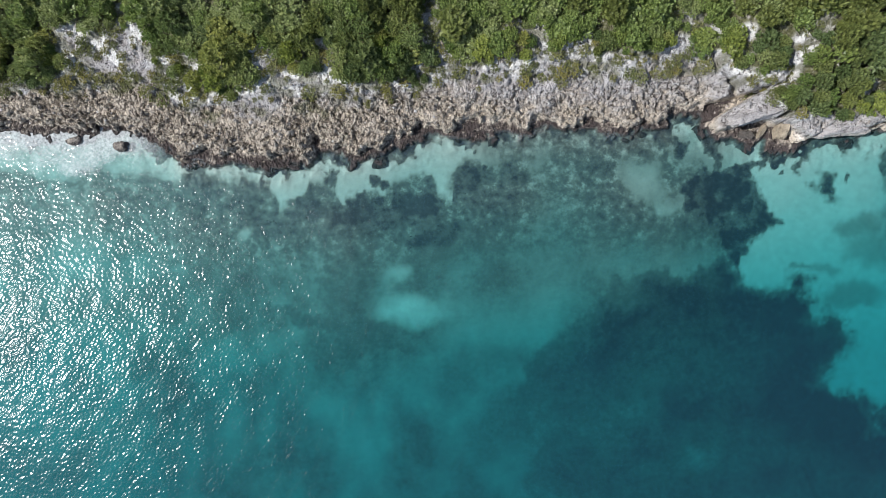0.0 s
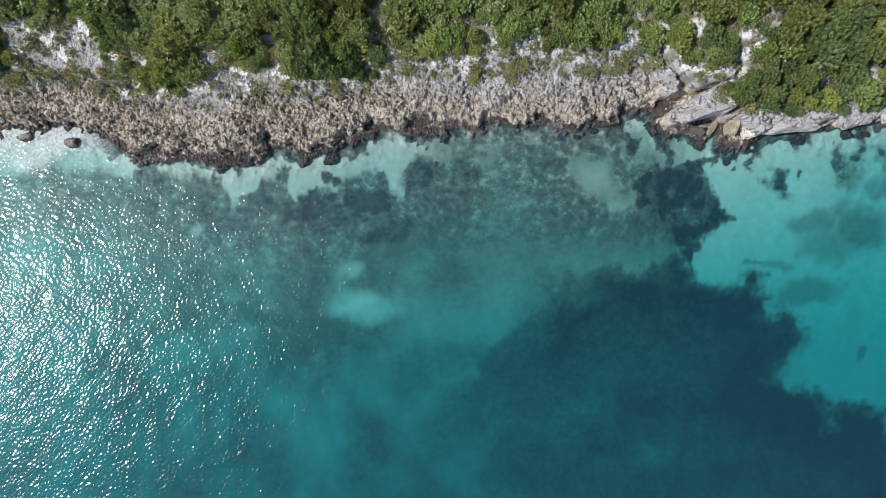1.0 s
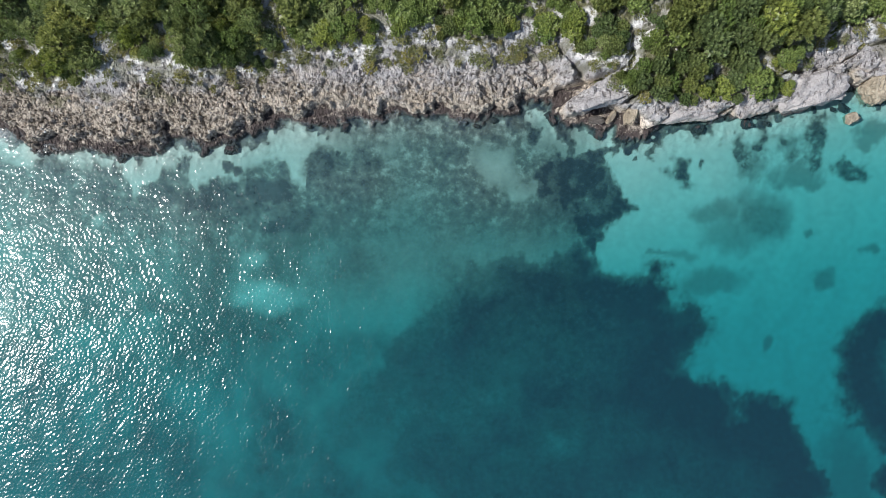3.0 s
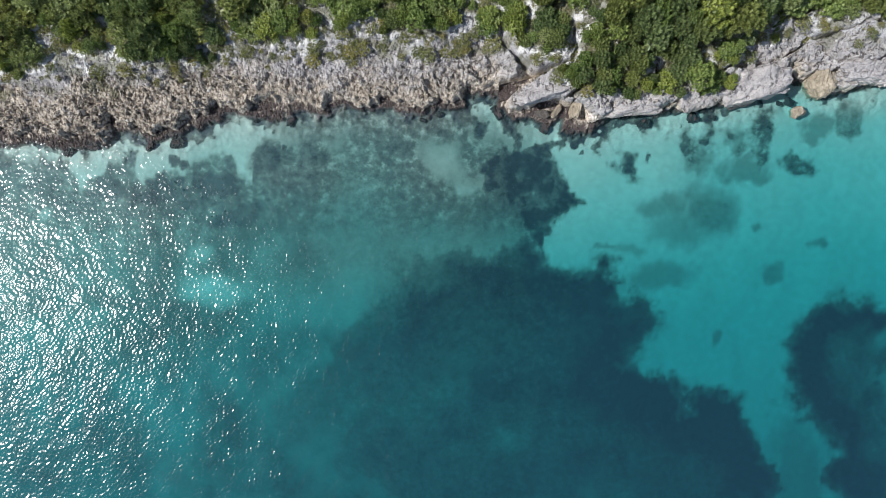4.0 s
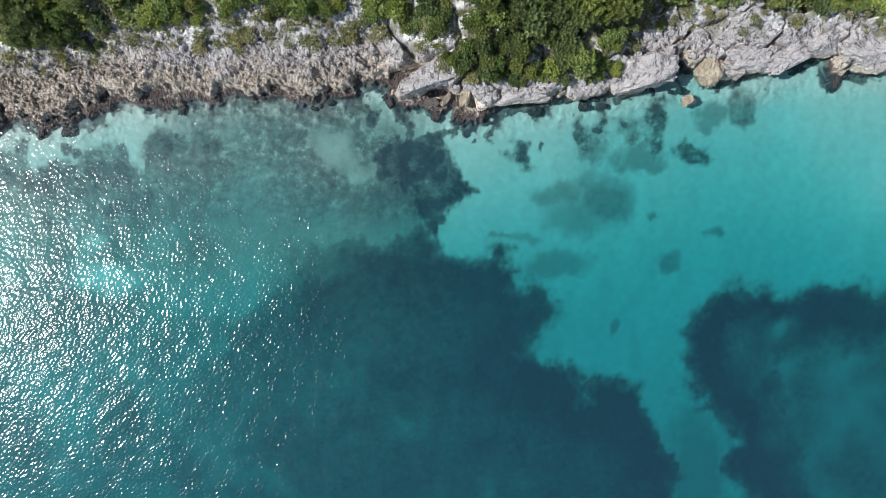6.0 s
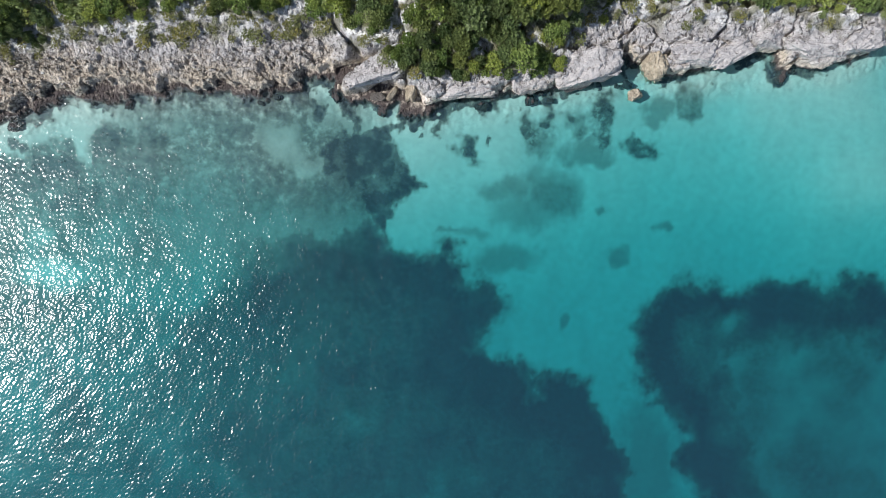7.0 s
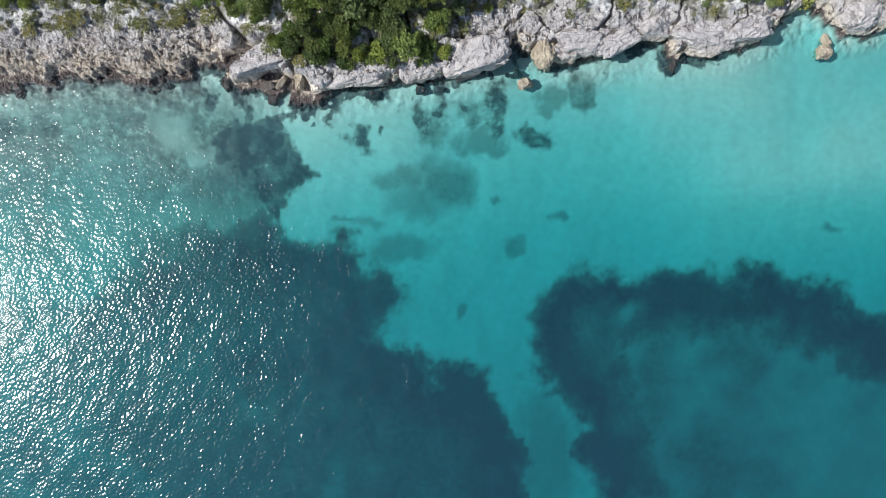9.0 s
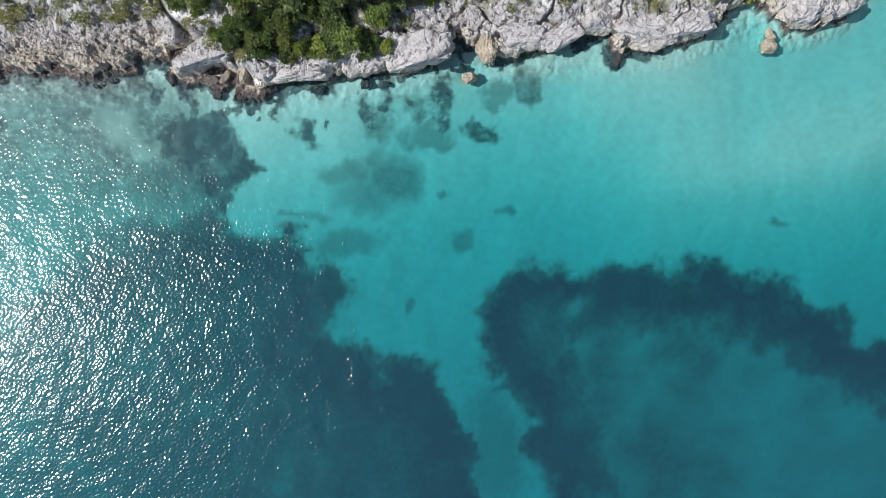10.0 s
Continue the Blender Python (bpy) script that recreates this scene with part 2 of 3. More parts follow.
def height(x, y):
    """The lie of the land and of the sea floor."""
    d = inland(x, y)
    u = x / S + 784
    near = smooth(48, 28, y) * smooth(-90, -50, y) * smooth(130, 85, np.abs(x - 26))
    block = smooth(1200, 1300, u)
    headland = smooth(1340, 1420, u) * (1 - smooth(1620, 1680, u))
    bench = np.clip(0.55 + 0.9 * fbm(x * 0.4, y * 0.3, 3), 0.1, 1.6)
    land_w = 0.2 * smooth(0, 0.3, d) + 0.9 * smooth(bench, bench + 0.5, d) + 0.30 * np.clip(d - 0.2, 0, 12)
    land_e = 2.0 * smooth(0, 0.55, d) + 0.36 * np.clip(d - 0.2, 0, 10)
    land = land_w * (1 - block) + land_e * block + headland * 1.2 * smooth(1.5, 6, d)
    land = land + 0.35 * fbm(x * 0.12, y * 0.12, 3) * smooth(1, 6, d) * near
    land = land + 0.05 * np.clip(d - 14, 0, 400)
    # pitted karst, roughest close to the sea
    rough = smooth(0, 0.7, d) * (1 - 0.6 * smooth(3.5, 7, d)) * near
    edge = smooth(0, 0.6, d) * (1 - 0.72 * smooth(1.6, 3.6, d + 0.8 * fbm(x * 0.25, y * 0.25, 2))) * near
    wob = 0.5 * fbm(x * 0.8, y * 0.8, 2)
    f1, f2, own = cells(x * 0.62 + wob, y * 1.0 + 0.25 * x - wob)
    g1, g2, gown = cells(x * 1.7 + wob, y * 2.3 + 0.4 * perlin(x * 2, y * 2))
    p1, p2, pown = cells(x * 0.9 + 31, y * 1.1 + 0.3 * wob)
    qx, qy = x + 0.5 * fbm(x * 0.6, y * 0.6, 3), y + 0.5 * fbm(x * 0.6 + 7, y * 0.6, 3)
    karst = 0.5 * (ridged(qx * 0.3 + qy * 0.1, qy * 0.55 - qx * 0.08, 4) - 1.1) + 0.18 * fbm(qx * 1.6, qy * 2.2, 2)
    karst = karst + 0.08 * (own - 0.5) - 0.22 * smooth(0.10, 0.0, f2 - f1) + 0.06 * (gown - 0.5) - 0.12 * smooth(0.15, 0.0, g2 - g1) + 0.16 * perlin(qx * 2.8, qy * 3.2)
    karst = karst - 0.12 * np.where(pown > 0.84, smooth(0.30, 0.0, p1 + 0.15 * perlin(x * 4, y * 4)), 0)
    strata = ridged(qx * 0.55 + qy * 0.35, qy * 2.1 - qx * 0.55, 2) - 0.9
    karst = karst + 0.30 * strata
    kx, ky = x + 0.35 * fbm(x * 1.1 + 3, y * 1.1, 2), y + 0.35 * fbm(x * 1.1, y * 1.1 + 8, 2)
    knobs = -smooth(0.16, 0.0, np.abs(perlin(kx * 1.25 + ky * 0.3, ky * 0.95))) - 0.8 * smooth(0.2, 0.0, np.abs(perlin(kx * 2.4 + 9, ky * 1.9 + 5)))
    # big broken beds of rock
    xx, yy = x + 0.6 * fbm(x * 0.5, y * 0.5, 2), y + 0.5 * fbm(x * 0.5 + 9, y * 0.5, 2)
    b1, b2, bown = cells(xx * 0.19 + yy * 0.07, yy * 0.34 - xx * 0.07)
    c1, c2, cown = cells(xx * 0.55 + yy * 0.1, yy * 0.8 - xx * 0.12)
    beds = 0.8 * (bown - 0.5) - 1.7 * smooth(0.07, 0.02, b2 - b1) + 0.18 * (cown - 0.5) - 0.6 * smooth(0.06, 0.01, c2 - c1) * (cown > 0.4)
    beds = beds + 0.16 * fbm(x * 0.8, y * 1.6, 3, 0.6) + 0.09 * (ridged(x * 1.3 + y * 0.8, y * 1.8 - x * 0.9, 2) - 0.9)
    floor = 0.6 * land
    land = land + 0.55 * edge * karst * (1 - block * 0.8) + 0.42 * rough * knobs * (1 - 0.75 * block) * smooth(0.25, -0.35, fbm(x * 0.28, y * 0.5, 2) - 0.25) + rough * beds * block + rough * 0.13 * fbm(x * 0.9, y * 1.9, 2, 0.62) + rough * (1 - block) * 0.20 * strata * smooth(0.8, 2.0, d) * smooth(-0.5, 0.4, fbm(x * 0.3, y * 0.3, 2)) + 0.05 * perlin(x * 3, y * 3) * near * smooth(0, 0.5, d)
    land = np.where(block < 0.5, np.maximum(land, floor), land)
    # the low wet shelf under the split slab, and the split itself
    hollow = smooth(-0.1, 0.25, polygon(x + 0.25 * perlin(x * 1.3, y * 1.3), y, HOLLOW))
    land = land * (1 - hollow) + hollow * (0.1 + 0.2 * fbm(x * 0.9, y * 0.9, 4, 0.6))
    k = (x - east(1246)) / (east(1342) - east(1246))
    off = y - (north(203) + (north(164) - north(203)) * k) + 0.12 * perlin(x * 1.3, y * 1.3)
    split = smooth(0.06, -0.06, np.abs(off) - 0.12 - 0.8 * np.clip(1 - k, 0, 1) ** 1.4) * (k > -0.05) * (k < 1)
    land = land * (1 - 0.9 * split)
    # sea floor
    plain = offshore(x, y)
    k = smooth(1.0, 3.5, -plain)
    o = np.maximum(-d, 0) * (1 - k) + np.maximum(-plain, 0) * k
    v = 441 - y / S
    sea_w = -0.45 * smooth(0, 0.35, o) - 0.35 * smooth(0.3, 4, o) - 0.8 * smooth(5, 14, o) - 1.6 * smooth(13, 24, o) - 1.2 * smooth(20, 40, o)
    sea_e = -0.7 * smooth(0, 0.35, o) - 0.4 * smooth(0.3, 4, o) - 0.45 * smooth(2.5, 8, o) - 1.2 * smooth(4.5, 17, o) - 1.2 * smooth(11, 24, o) - 1.0 * smooth(20, 40, o)
    k = smooth(1150, 1400, u)
    sea = sea_w * (1 - k) + sea_e * k - 0.02 * np.clip(o - 30, 0, 500)
    sea = sea + 1.6 * smooth(1950, 2350, u) * smooth(34, 12, o) * smooth(2, 14, o) - 0.5 * smooth(2100, 2300, u) * smooth(0.2, 2.5, o) - 0.35 * smooth(1560, 1680, u) * smooth(2060, 1900, u) * smooth(1.5, 4, o) * smooth(18, 9, o)
    sea = sea + near * 0.16 * fbm(x * 0.15, y * 0.15, 3) * smooth(0.5, 5, o)
    ledge = smooth(0.0, 0.4, o) * smooth(2.2, 0.5, o + 0.8 * fbm(x * 0.7, y * 0.7, 3)) * smooth(2150, 1900, u)
    sea = sea + near * ledge * 0.12 * smooth(-0.2, 0.5, perlin(x * 0.9, y * 0.9))
    return np.where(d > 0, np.maximum(land, 0.12), sea), d


# ---- materials ----
def material(name):
    m = bpy.data.materials.new(name)
    m.use_nodes = True
    return m, m.node_tree, m.node_tree.nodes["Principled BSDF"]


def node(tree, kind, links=(), **values):
    n = tree.nodes.new(kind)
    for key, value in values.items():
        if key.startswith("i_"):
            n.inputs[key[2:].replace("_", " ")].default_value = value
        else:
            setattr(n, key, value)
    for out, key in links:
        tree.links.new(out, n.inputs[key])
    return n


def ramp(tree, source, stops):
    r = node(tree, "ShaderNodeValToRGB", [(source, 0)])
    e = r.color_ramp.elements
    while len(e) < len(stops):
        e.new(0.5)
    for el, (p, c) in zip(e, stops):
        el.position, el.color = p, (*c, 1) if len(c) == 3 else c
    return r.outputs[0]


def grey(k):
    return (k, k, k)


def mix(tree, fac, a, b, mode="MIX"):
    n = node(tree, "ShaderNodeMix", data_type="RGBA", blend_type=mode)
    for value, i in ((fac, 0), (a, 6), (b, 7)):
        if isinstance(value, (int, float)):
            n.inputs[i].default_value = value
        elif isinstance(value, tuple):
            n.inputs[i].default_value = (*value, 1)
        else:
            tree.links.new(value, n.inputs[i])
    return n.outputs[2]


def noise_tex(tree, scale, detail=5, rough=0.6, vector=None):
    n = node(tree, "ShaderNodeTexNoise", i_Scale=scale, i_Detail=detail, i_Roughness=rough)
    tree.links.new(vector or node(tree, "ShaderNodeNewGeometry").outputs["Position"], n.inputs["Vector"])
    return n.outputs["Fac"]


def rock_colour(tree, lift=0.0, net_scale=2.3, pit_shade=0.26):
    """Limestone: grey above, tan and pitted lower down, dark with weed where the swell wets it."""
    pos = node(tree, "ShaderNodeNewGeometry").outputs["Position"]
    z = node(tree, "ShaderNodeSeparateXYZ", [(pos, 0)]).outputs[2]
    big, mid, fine = noise_tex(tree, 0.22, 4), noise_tex(tree, 1.3, 8, 0.72), noise_tex(tree, 3.2, 7, 0.72)
    greys = ramp(tree, mid, [(0.3, (0.24, 0.229, 0.234)), (0.5, (0.372, 0.355, 0.362)), (0.7, (0.48, 0.463, 0.472))])
    tans = ramp(tree, mid, [(0.3, (0.25, 0.212, 0.175)), (0.5, (0.44, 0.386, 0.328)), (0.7, (0.6, 0.535, 0.465))])
    pale = ramp(tree, fine, [(0.3, (0.24, 0.233, 0.24)), (0.45, (0.36, 0.356, 0.37)), (0.66, (0.49, 0.49, 0.51))])
    lvl = node(tree, "ShaderNodeMath", [(z, 0), (big, 1)], operation="ADD").outputs[0]
    lvl = node(tree, "ShaderNodeMath", [(lvl, 0), (mid, 1)], operation="ADD").outputs[0]
    scaled = node(tree, "ShaderNodeMath", [(lvl, 0)], operation="DIVIDE")
    scaled.inputs[1].default_value = 8.0
    upper = node(tree, "ShaderNodeMath", [(scaled.outputs[0], 0)], operation="ADD")
    upper.inputs[1].default_value = lift / 8
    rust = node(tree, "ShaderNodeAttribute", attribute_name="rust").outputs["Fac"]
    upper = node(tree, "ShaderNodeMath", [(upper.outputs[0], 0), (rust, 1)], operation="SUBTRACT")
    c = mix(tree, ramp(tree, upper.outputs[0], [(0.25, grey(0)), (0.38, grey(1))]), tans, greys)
    bare = node(tree, "ShaderNodeAttribute", attribute_name="bleached_glare").outputs["Fac"]
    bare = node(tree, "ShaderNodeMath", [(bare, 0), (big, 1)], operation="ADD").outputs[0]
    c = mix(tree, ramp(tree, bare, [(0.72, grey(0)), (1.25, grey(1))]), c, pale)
    # the strongest values whiten further: glare in the west, held in the colour
    glare_white = node(tree, "ShaderNodeMath", [(bare, 0)], operation="SUBTRACT")
    glare_white.inputs[1].default_value = 1.0
    c = mix(tree, ramp(tree, glare_white.outputs[0], [(0.25, grey(0)), (0.65, grey(1))]), c, ramp(tree, fine, [(0.3, (0.45, 0.44, 0.44)), (0.5, (0.68, 0.675, 0.68))]))
    c = mix(tree, ramp(tree, scaled.outputs[0], [(0.147, grey(1)), (0.178, grey(0))]), c, (0.056, 0.043, 0.041))
    speck = noise_tex(tree, 6.0, 8, 0.74)
    c = mix(tree, 1.0, c, ramp(tree, speck, [(0.34, (0.6, 0.58, 0.55)), (0.46, (1.0, 1.0, 0.98)), (0.6, (1.1, 1.1, 1.08)), (0.68, (1.45, 1.44, 1.4))]), "MULTIPLY")
    # crooked pits, with their shade painted into the colour
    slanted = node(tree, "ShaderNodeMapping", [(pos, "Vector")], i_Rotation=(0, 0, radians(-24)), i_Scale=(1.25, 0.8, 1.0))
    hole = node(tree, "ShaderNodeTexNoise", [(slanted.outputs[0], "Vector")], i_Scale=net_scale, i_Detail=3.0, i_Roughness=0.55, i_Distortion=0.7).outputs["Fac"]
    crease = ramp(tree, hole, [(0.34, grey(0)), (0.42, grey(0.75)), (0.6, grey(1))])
    c = mix(tree, 1.0, c, ramp(tree, crease, [(0.0, (pit_shade + 0.02, pit_shade, pit_shade - 0.01)), (0.7, (1, 1, 1))]), "MULTIPLY")
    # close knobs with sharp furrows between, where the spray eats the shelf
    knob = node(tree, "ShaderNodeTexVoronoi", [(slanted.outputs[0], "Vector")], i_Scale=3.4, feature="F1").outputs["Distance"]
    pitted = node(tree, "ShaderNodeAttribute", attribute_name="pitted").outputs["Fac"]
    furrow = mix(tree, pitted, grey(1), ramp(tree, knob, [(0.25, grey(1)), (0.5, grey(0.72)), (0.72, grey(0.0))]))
    # furrow shade and bright knob tops are put into the colour
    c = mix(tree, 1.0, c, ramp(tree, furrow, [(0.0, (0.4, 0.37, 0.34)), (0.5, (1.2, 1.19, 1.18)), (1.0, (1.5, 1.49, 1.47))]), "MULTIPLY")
    crease = mix(tree, 0.6, crease, furrow, "MULTIPLY")
    fine = node(tree, "ShaderNodeMath", [(mid, 0), (speck, 2)], operation="MULTIPLY_ADD")
    fine.inputs[1].default_value = 0.4
    fine = node(tree, "ShaderNodeMath", [(crease, 0), (fine.outputs[0], 2)], operation="MULTIPLY_ADD")
    fine.inputs[1].default_value = 1.1
    return c, fine.outputs[0], mid


def ground_material():
    m, t, p = material("shore_ground")
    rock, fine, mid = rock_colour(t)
    att = lambda name: node(t, "ShaderNodeAttribute", attribute_name=name).outputs["Fac"]
    sand = ramp(t, noise_tex(t, 1.6, 5), [(0.35, (0.40, 0.385, 0.35)), (0.65, (0.46, 0.44, 0.405))])
    weed_n = noise_tex(t, 2.4, 6, 0.7)
    weed = ramp(t, weed_n, [(0.3, (0.013, 0.015, 0.022)), (0.55, (0.027, 0.030, 0.038)), (0.75, (0.065, 0.066, 0.068))])
    patch = noise_tex(t, 1.1, 8, 0.68)
    swing = node(t, "ShaderNodeMath", [(patch, 0)], operation="SUBTRACT")
    swing.inputs[1].default_value = 0.5
    cov = node(t, "ShaderNodeMath", [(swing.outputs[0], 0), (att("mottle"), 1), (att("cover"), 2)], operation="MULTIPLY_ADD", use_clamp=True)
    film = ramp(t, weed_n, [(0.3, (0.11, 0.108, 0.094)), (0.7, (0.185, 0.176, 0.152))])
    bed = mix(t, ramp(t, cov.outputs[0], [(0.05, grey(0)), (0.55, grey(1))]), sand, film)
    bed = mix(t, ramp(t, cov.outputs[0], [(0.38, grey(0)), (0.92, grey(1))]), bed, weed)
    litter = ramp(t, noise_tex(t, 3.5, 6, 0.7), [(0.3, (0.08, 0.085, 0.035)), (0.5, (0.17, 0.17, 0.08)), (0.7, (0.36, 0.34, 0.28))])
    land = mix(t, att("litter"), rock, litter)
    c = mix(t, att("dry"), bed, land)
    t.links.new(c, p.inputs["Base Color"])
    p.inputs["Roughness"].default_value = 0.58
    bump = node(t, "ShaderNodeBump", [(fine, "Height"), (att("dry"), "Strength")], i_Distance=0.34)
    t.links.new(bump.outputs[0], p.inputs["Normal"])
    return m


def rock_material(name, wet=0.0, lift=0.0, tint=(0.02, 0.021, 0.024)):
    m, t, p = material(name)
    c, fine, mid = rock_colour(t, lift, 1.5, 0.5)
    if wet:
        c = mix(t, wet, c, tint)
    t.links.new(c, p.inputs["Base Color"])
    p.inputs["Roughness"].default_value = 0.68 - 0.08 * wet
    bump = node(t, "ShaderNodeBump", [(fine, "Height")], i_Strength=1.0, i_Distance=0.14)
    t.links.new(bump.outputs[0], p.inputs["Normal"])
    return m


def tan_material():
    m, t, p = material("tan_limestone")
    c = ramp(t, noise_tex(t, 1.8, 6, 0.7), [(0.3, (0.15, 0.122, 0.085)), (0.5, (0.31, 0.262, 0.195)), (0.7, (0.45, 0.395, 0.305))])
    t.links.new(c, p.inputs["Base Color"])
    p.inputs["Roughness"].default_value = 0.58
    bump = node(t, "ShaderNodeBump", [(noise_tex(t, 7, 5, 0.7), "Height")], i_Strength=0.8, i_Distance=0.1)
    t.links.new(bump.outputs[0], p.inputs["Normal"])
    return m


def plain_stone():
    m, t, p = material("pale_stone")
    isl = node(t, "ShaderNodeNewGeometry").outputs["Random Per Island"]
    c = ramp(t, isl, [(0.0, (0.22, 0.19, 0.16)), (0.7, (0.36, 0.34, 0.32)), (1.0, (0.58, 0.57, 0.55))])
    t.links.new(c, p.inputs["Base Color"])
    p.inputs["Roughness"].default_value = 0.9
    return m


def reef_material():
    m, t, p = material("weedy_reef")
    c = ramp(t, noise_tex(t, 4, 5, 0.7), [(0.3, (0.02, 0.023, 0.026)), (0.55, (0.04, 0.044, 0.046)), (0.75, (0.09, 0.088, 0.08))])
    t.links.new(c, p.inputs["Base Color"])
    p.inputs["Roughness"].default_value = 1.0
    return m


def leaf_material(name, dark, light):
    m, t, p = material(name)
    isl = node(t, "ShaderNodeNewGeometry").outputs["Random Per Island"]
    rnd = node(t, "ShaderNodeObjectInfo").outputs["Random"]
    c = ramp(t, isl, [(0.0, dark), (1.0, light)])
    tone = ramp(t, rnd, [(0.0, (0.68, 0.76, 0.70)), (0.5, (1.0, 1.0, 1.0)), (1.0, (1.22, 1.08, 0.8))])
    c = mix(t, 1.0, c, tone, "MULTIPLY")
    t.links.new(c, p.inputs["Base Color"])
    p.inputs["Roughness"].default_value = 0.45
    p.inputs["Specular IOR Level"].default_value = 0.6
    thin = node(t, "ShaderNodeBsdfTranslucent", [(c, 0)])
    both = node(t, "ShaderNodeMixShader", [(p.outputs[0], 1), (thin.outputs[0], 2)])
    both.inputs[0].default_value = 0.35
    t.links.new(both.outputs[0], t.nodes["Material Output"].inputs["Surface"])
    return m


def bark_material():
    m, t, p = material("bark")
    c = ramp(t, noise_tex(t, 12, 4), [(0.3, (0.09, 0.07, 0.05)), (0.7, (0.22, 0.18, 0.13))])
    t.links.new(c, p.inputs["Base Color"])
    p.inputs["Roughness"].default_value = 0.9
    return m


def water_material():
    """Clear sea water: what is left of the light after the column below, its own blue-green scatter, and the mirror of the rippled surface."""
    m = bpy.data.materials.new("sea_water")
    m.use_nodes = True
    t = m.node_tree
    t.nodes.remove(t.nodes["Principled BSDF"])
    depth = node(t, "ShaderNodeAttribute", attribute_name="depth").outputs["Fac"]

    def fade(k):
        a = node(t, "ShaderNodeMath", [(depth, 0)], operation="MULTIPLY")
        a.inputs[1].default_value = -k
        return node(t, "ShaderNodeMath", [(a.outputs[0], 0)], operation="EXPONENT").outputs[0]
    # no volume: light lost with depth is put into the surface tint
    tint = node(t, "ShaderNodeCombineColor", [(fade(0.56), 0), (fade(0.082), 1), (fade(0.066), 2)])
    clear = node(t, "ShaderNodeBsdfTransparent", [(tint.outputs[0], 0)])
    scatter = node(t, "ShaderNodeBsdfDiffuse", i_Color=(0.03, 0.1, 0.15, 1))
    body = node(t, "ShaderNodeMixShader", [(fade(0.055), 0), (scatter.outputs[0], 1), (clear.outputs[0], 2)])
    pos = node(t, "ShaderNodeNewGeometry").outputs["Position"]
    turned = node(t, "ShaderNodeMapping", [(pos, "Vector")], i_Rotation=(0, 0, radians(38)))
    turned = node(t, "ShaderNodeMapping", [(turned.outputs[0], "Vector")], i_Scale=(1.0, 0.7, 1.0))
    ripple = noise_tex(t, 3.8, 0, 0.5, turned.outputs[0])
    chop = noise_tex(t, 0.85, 0, 0.5, turned.outputs[0])
    gusts = ramp(t, noise_tex(t, 0.09, 3, 0.55), [(0.3, grey(0.75)), (0.7, grey(1.2))])
    fine = noise_tex(t, 6.0, 0, 0.5, turned.outputs[0])
    ripple = node(t, "ShaderNodeMath", [(fine, 0), (ripple, 2)], operation="MULTIPLY_ADD")
    ripple.inputs[1].default_value = 0.2
    swell = node(t, "ShaderNodeMath", [(chop, 0), (ripple.outputs[0], 2)], operation="MULTIPLY_ADD")
    swell.inputs[1].default_value = 1.6
    hgt = node(t, "ShaderNodeMath", [(swell.outputs[0], 0), (gusts, 1)], operation="MULTIPLY")
    bump = node(t, "ShaderNodeBump", [(hgt.outputs[0], "Height")], i_Strength=1.0, i_Distance=0.058)
    facet = node(t, "ShaderNodeBsdfGlossy", [(bump.outputs[0], "Normal")], i_Roughness=0.17)
    veil = node(t, "ShaderNodeBsdfGlossy", i_Roughness=0.40)
    shine = node(t, "ShaderNodeMixShader", [(facet.outputs[0], 1), (veil.outputs[0], 2)])
    shine.inputs[0].default_value = 0.1
    fres = node(t, "ShaderNodeFresnel", i_IOR=1.333)
    both = node(t, "ShaderNodeMixShader", [(fres.outputs[0], 0), (body.outputs[0], 1), (shine.outputs[0], 2)])
    lace = noise_tex(t, 3.6, 7, 0.75)
    wash_glint = node(t, "ShaderNodeMath", [(node(t, "ShaderNodeAttribute", attribute_name="wash_glint").outputs["Fac"], 0), (lace, 1)], operation="MULTIPLY")
    # shore foam; the same white also paints the western sun glint
    foam = node(t, "ShaderNodeBsdfDiffuse", i_Color=(0.72, 0.76, 0.76, 1))
    top = node(t, "ShaderNodeMixShader", [(ramp(t, wash_glint.outputs[0], [(0.3, grey(0)), (0.75, grey(0.62))]), 0), (both.outputs[0], 1), (foam.outputs[0], 2)])
    t.links.new(top.outputs[0], t.nodes["Material Output"].inputs["Surface"])
    return m


GROUND, ROCK, TAN, REEF, BARK, WATER = ground_material(), rock_material("limestone"), tan_material(), reef_material(), bark_material(), water_material()
BROWN = rock_material("brown_wet_limestone", 0.9, 0.0, (0.034, 0.03, 0.03))
WEATHERED = rock_material("weathered_limestone", 0.4, 0.2, (0.175, 0.155, 0.142))
DAMP = rock_material("damp_limestone", 0.6, 0.0, (0.06, 0.056, 0.055))
PALE = plain_stone()
LEAF = leaf_material("sea_grape_leaf", (0.100, 0.150, 0.044), (0.355, 0.445, 0.138))
LEAF_PALE = leaf_material("pale_leaf", (0.165, 0.21, 0.075), (0.46, 0.52, 0.21))
LEAF_DARK = leaf_material("dark_leaf", (0.074, 0.110, 0.040), (0.246, 0.311, 0.122))
LEAF_DRY = leaf_material("dry_leaf", (0.12, 0.135, 0.047), (0.33, 0.33, 0.135))


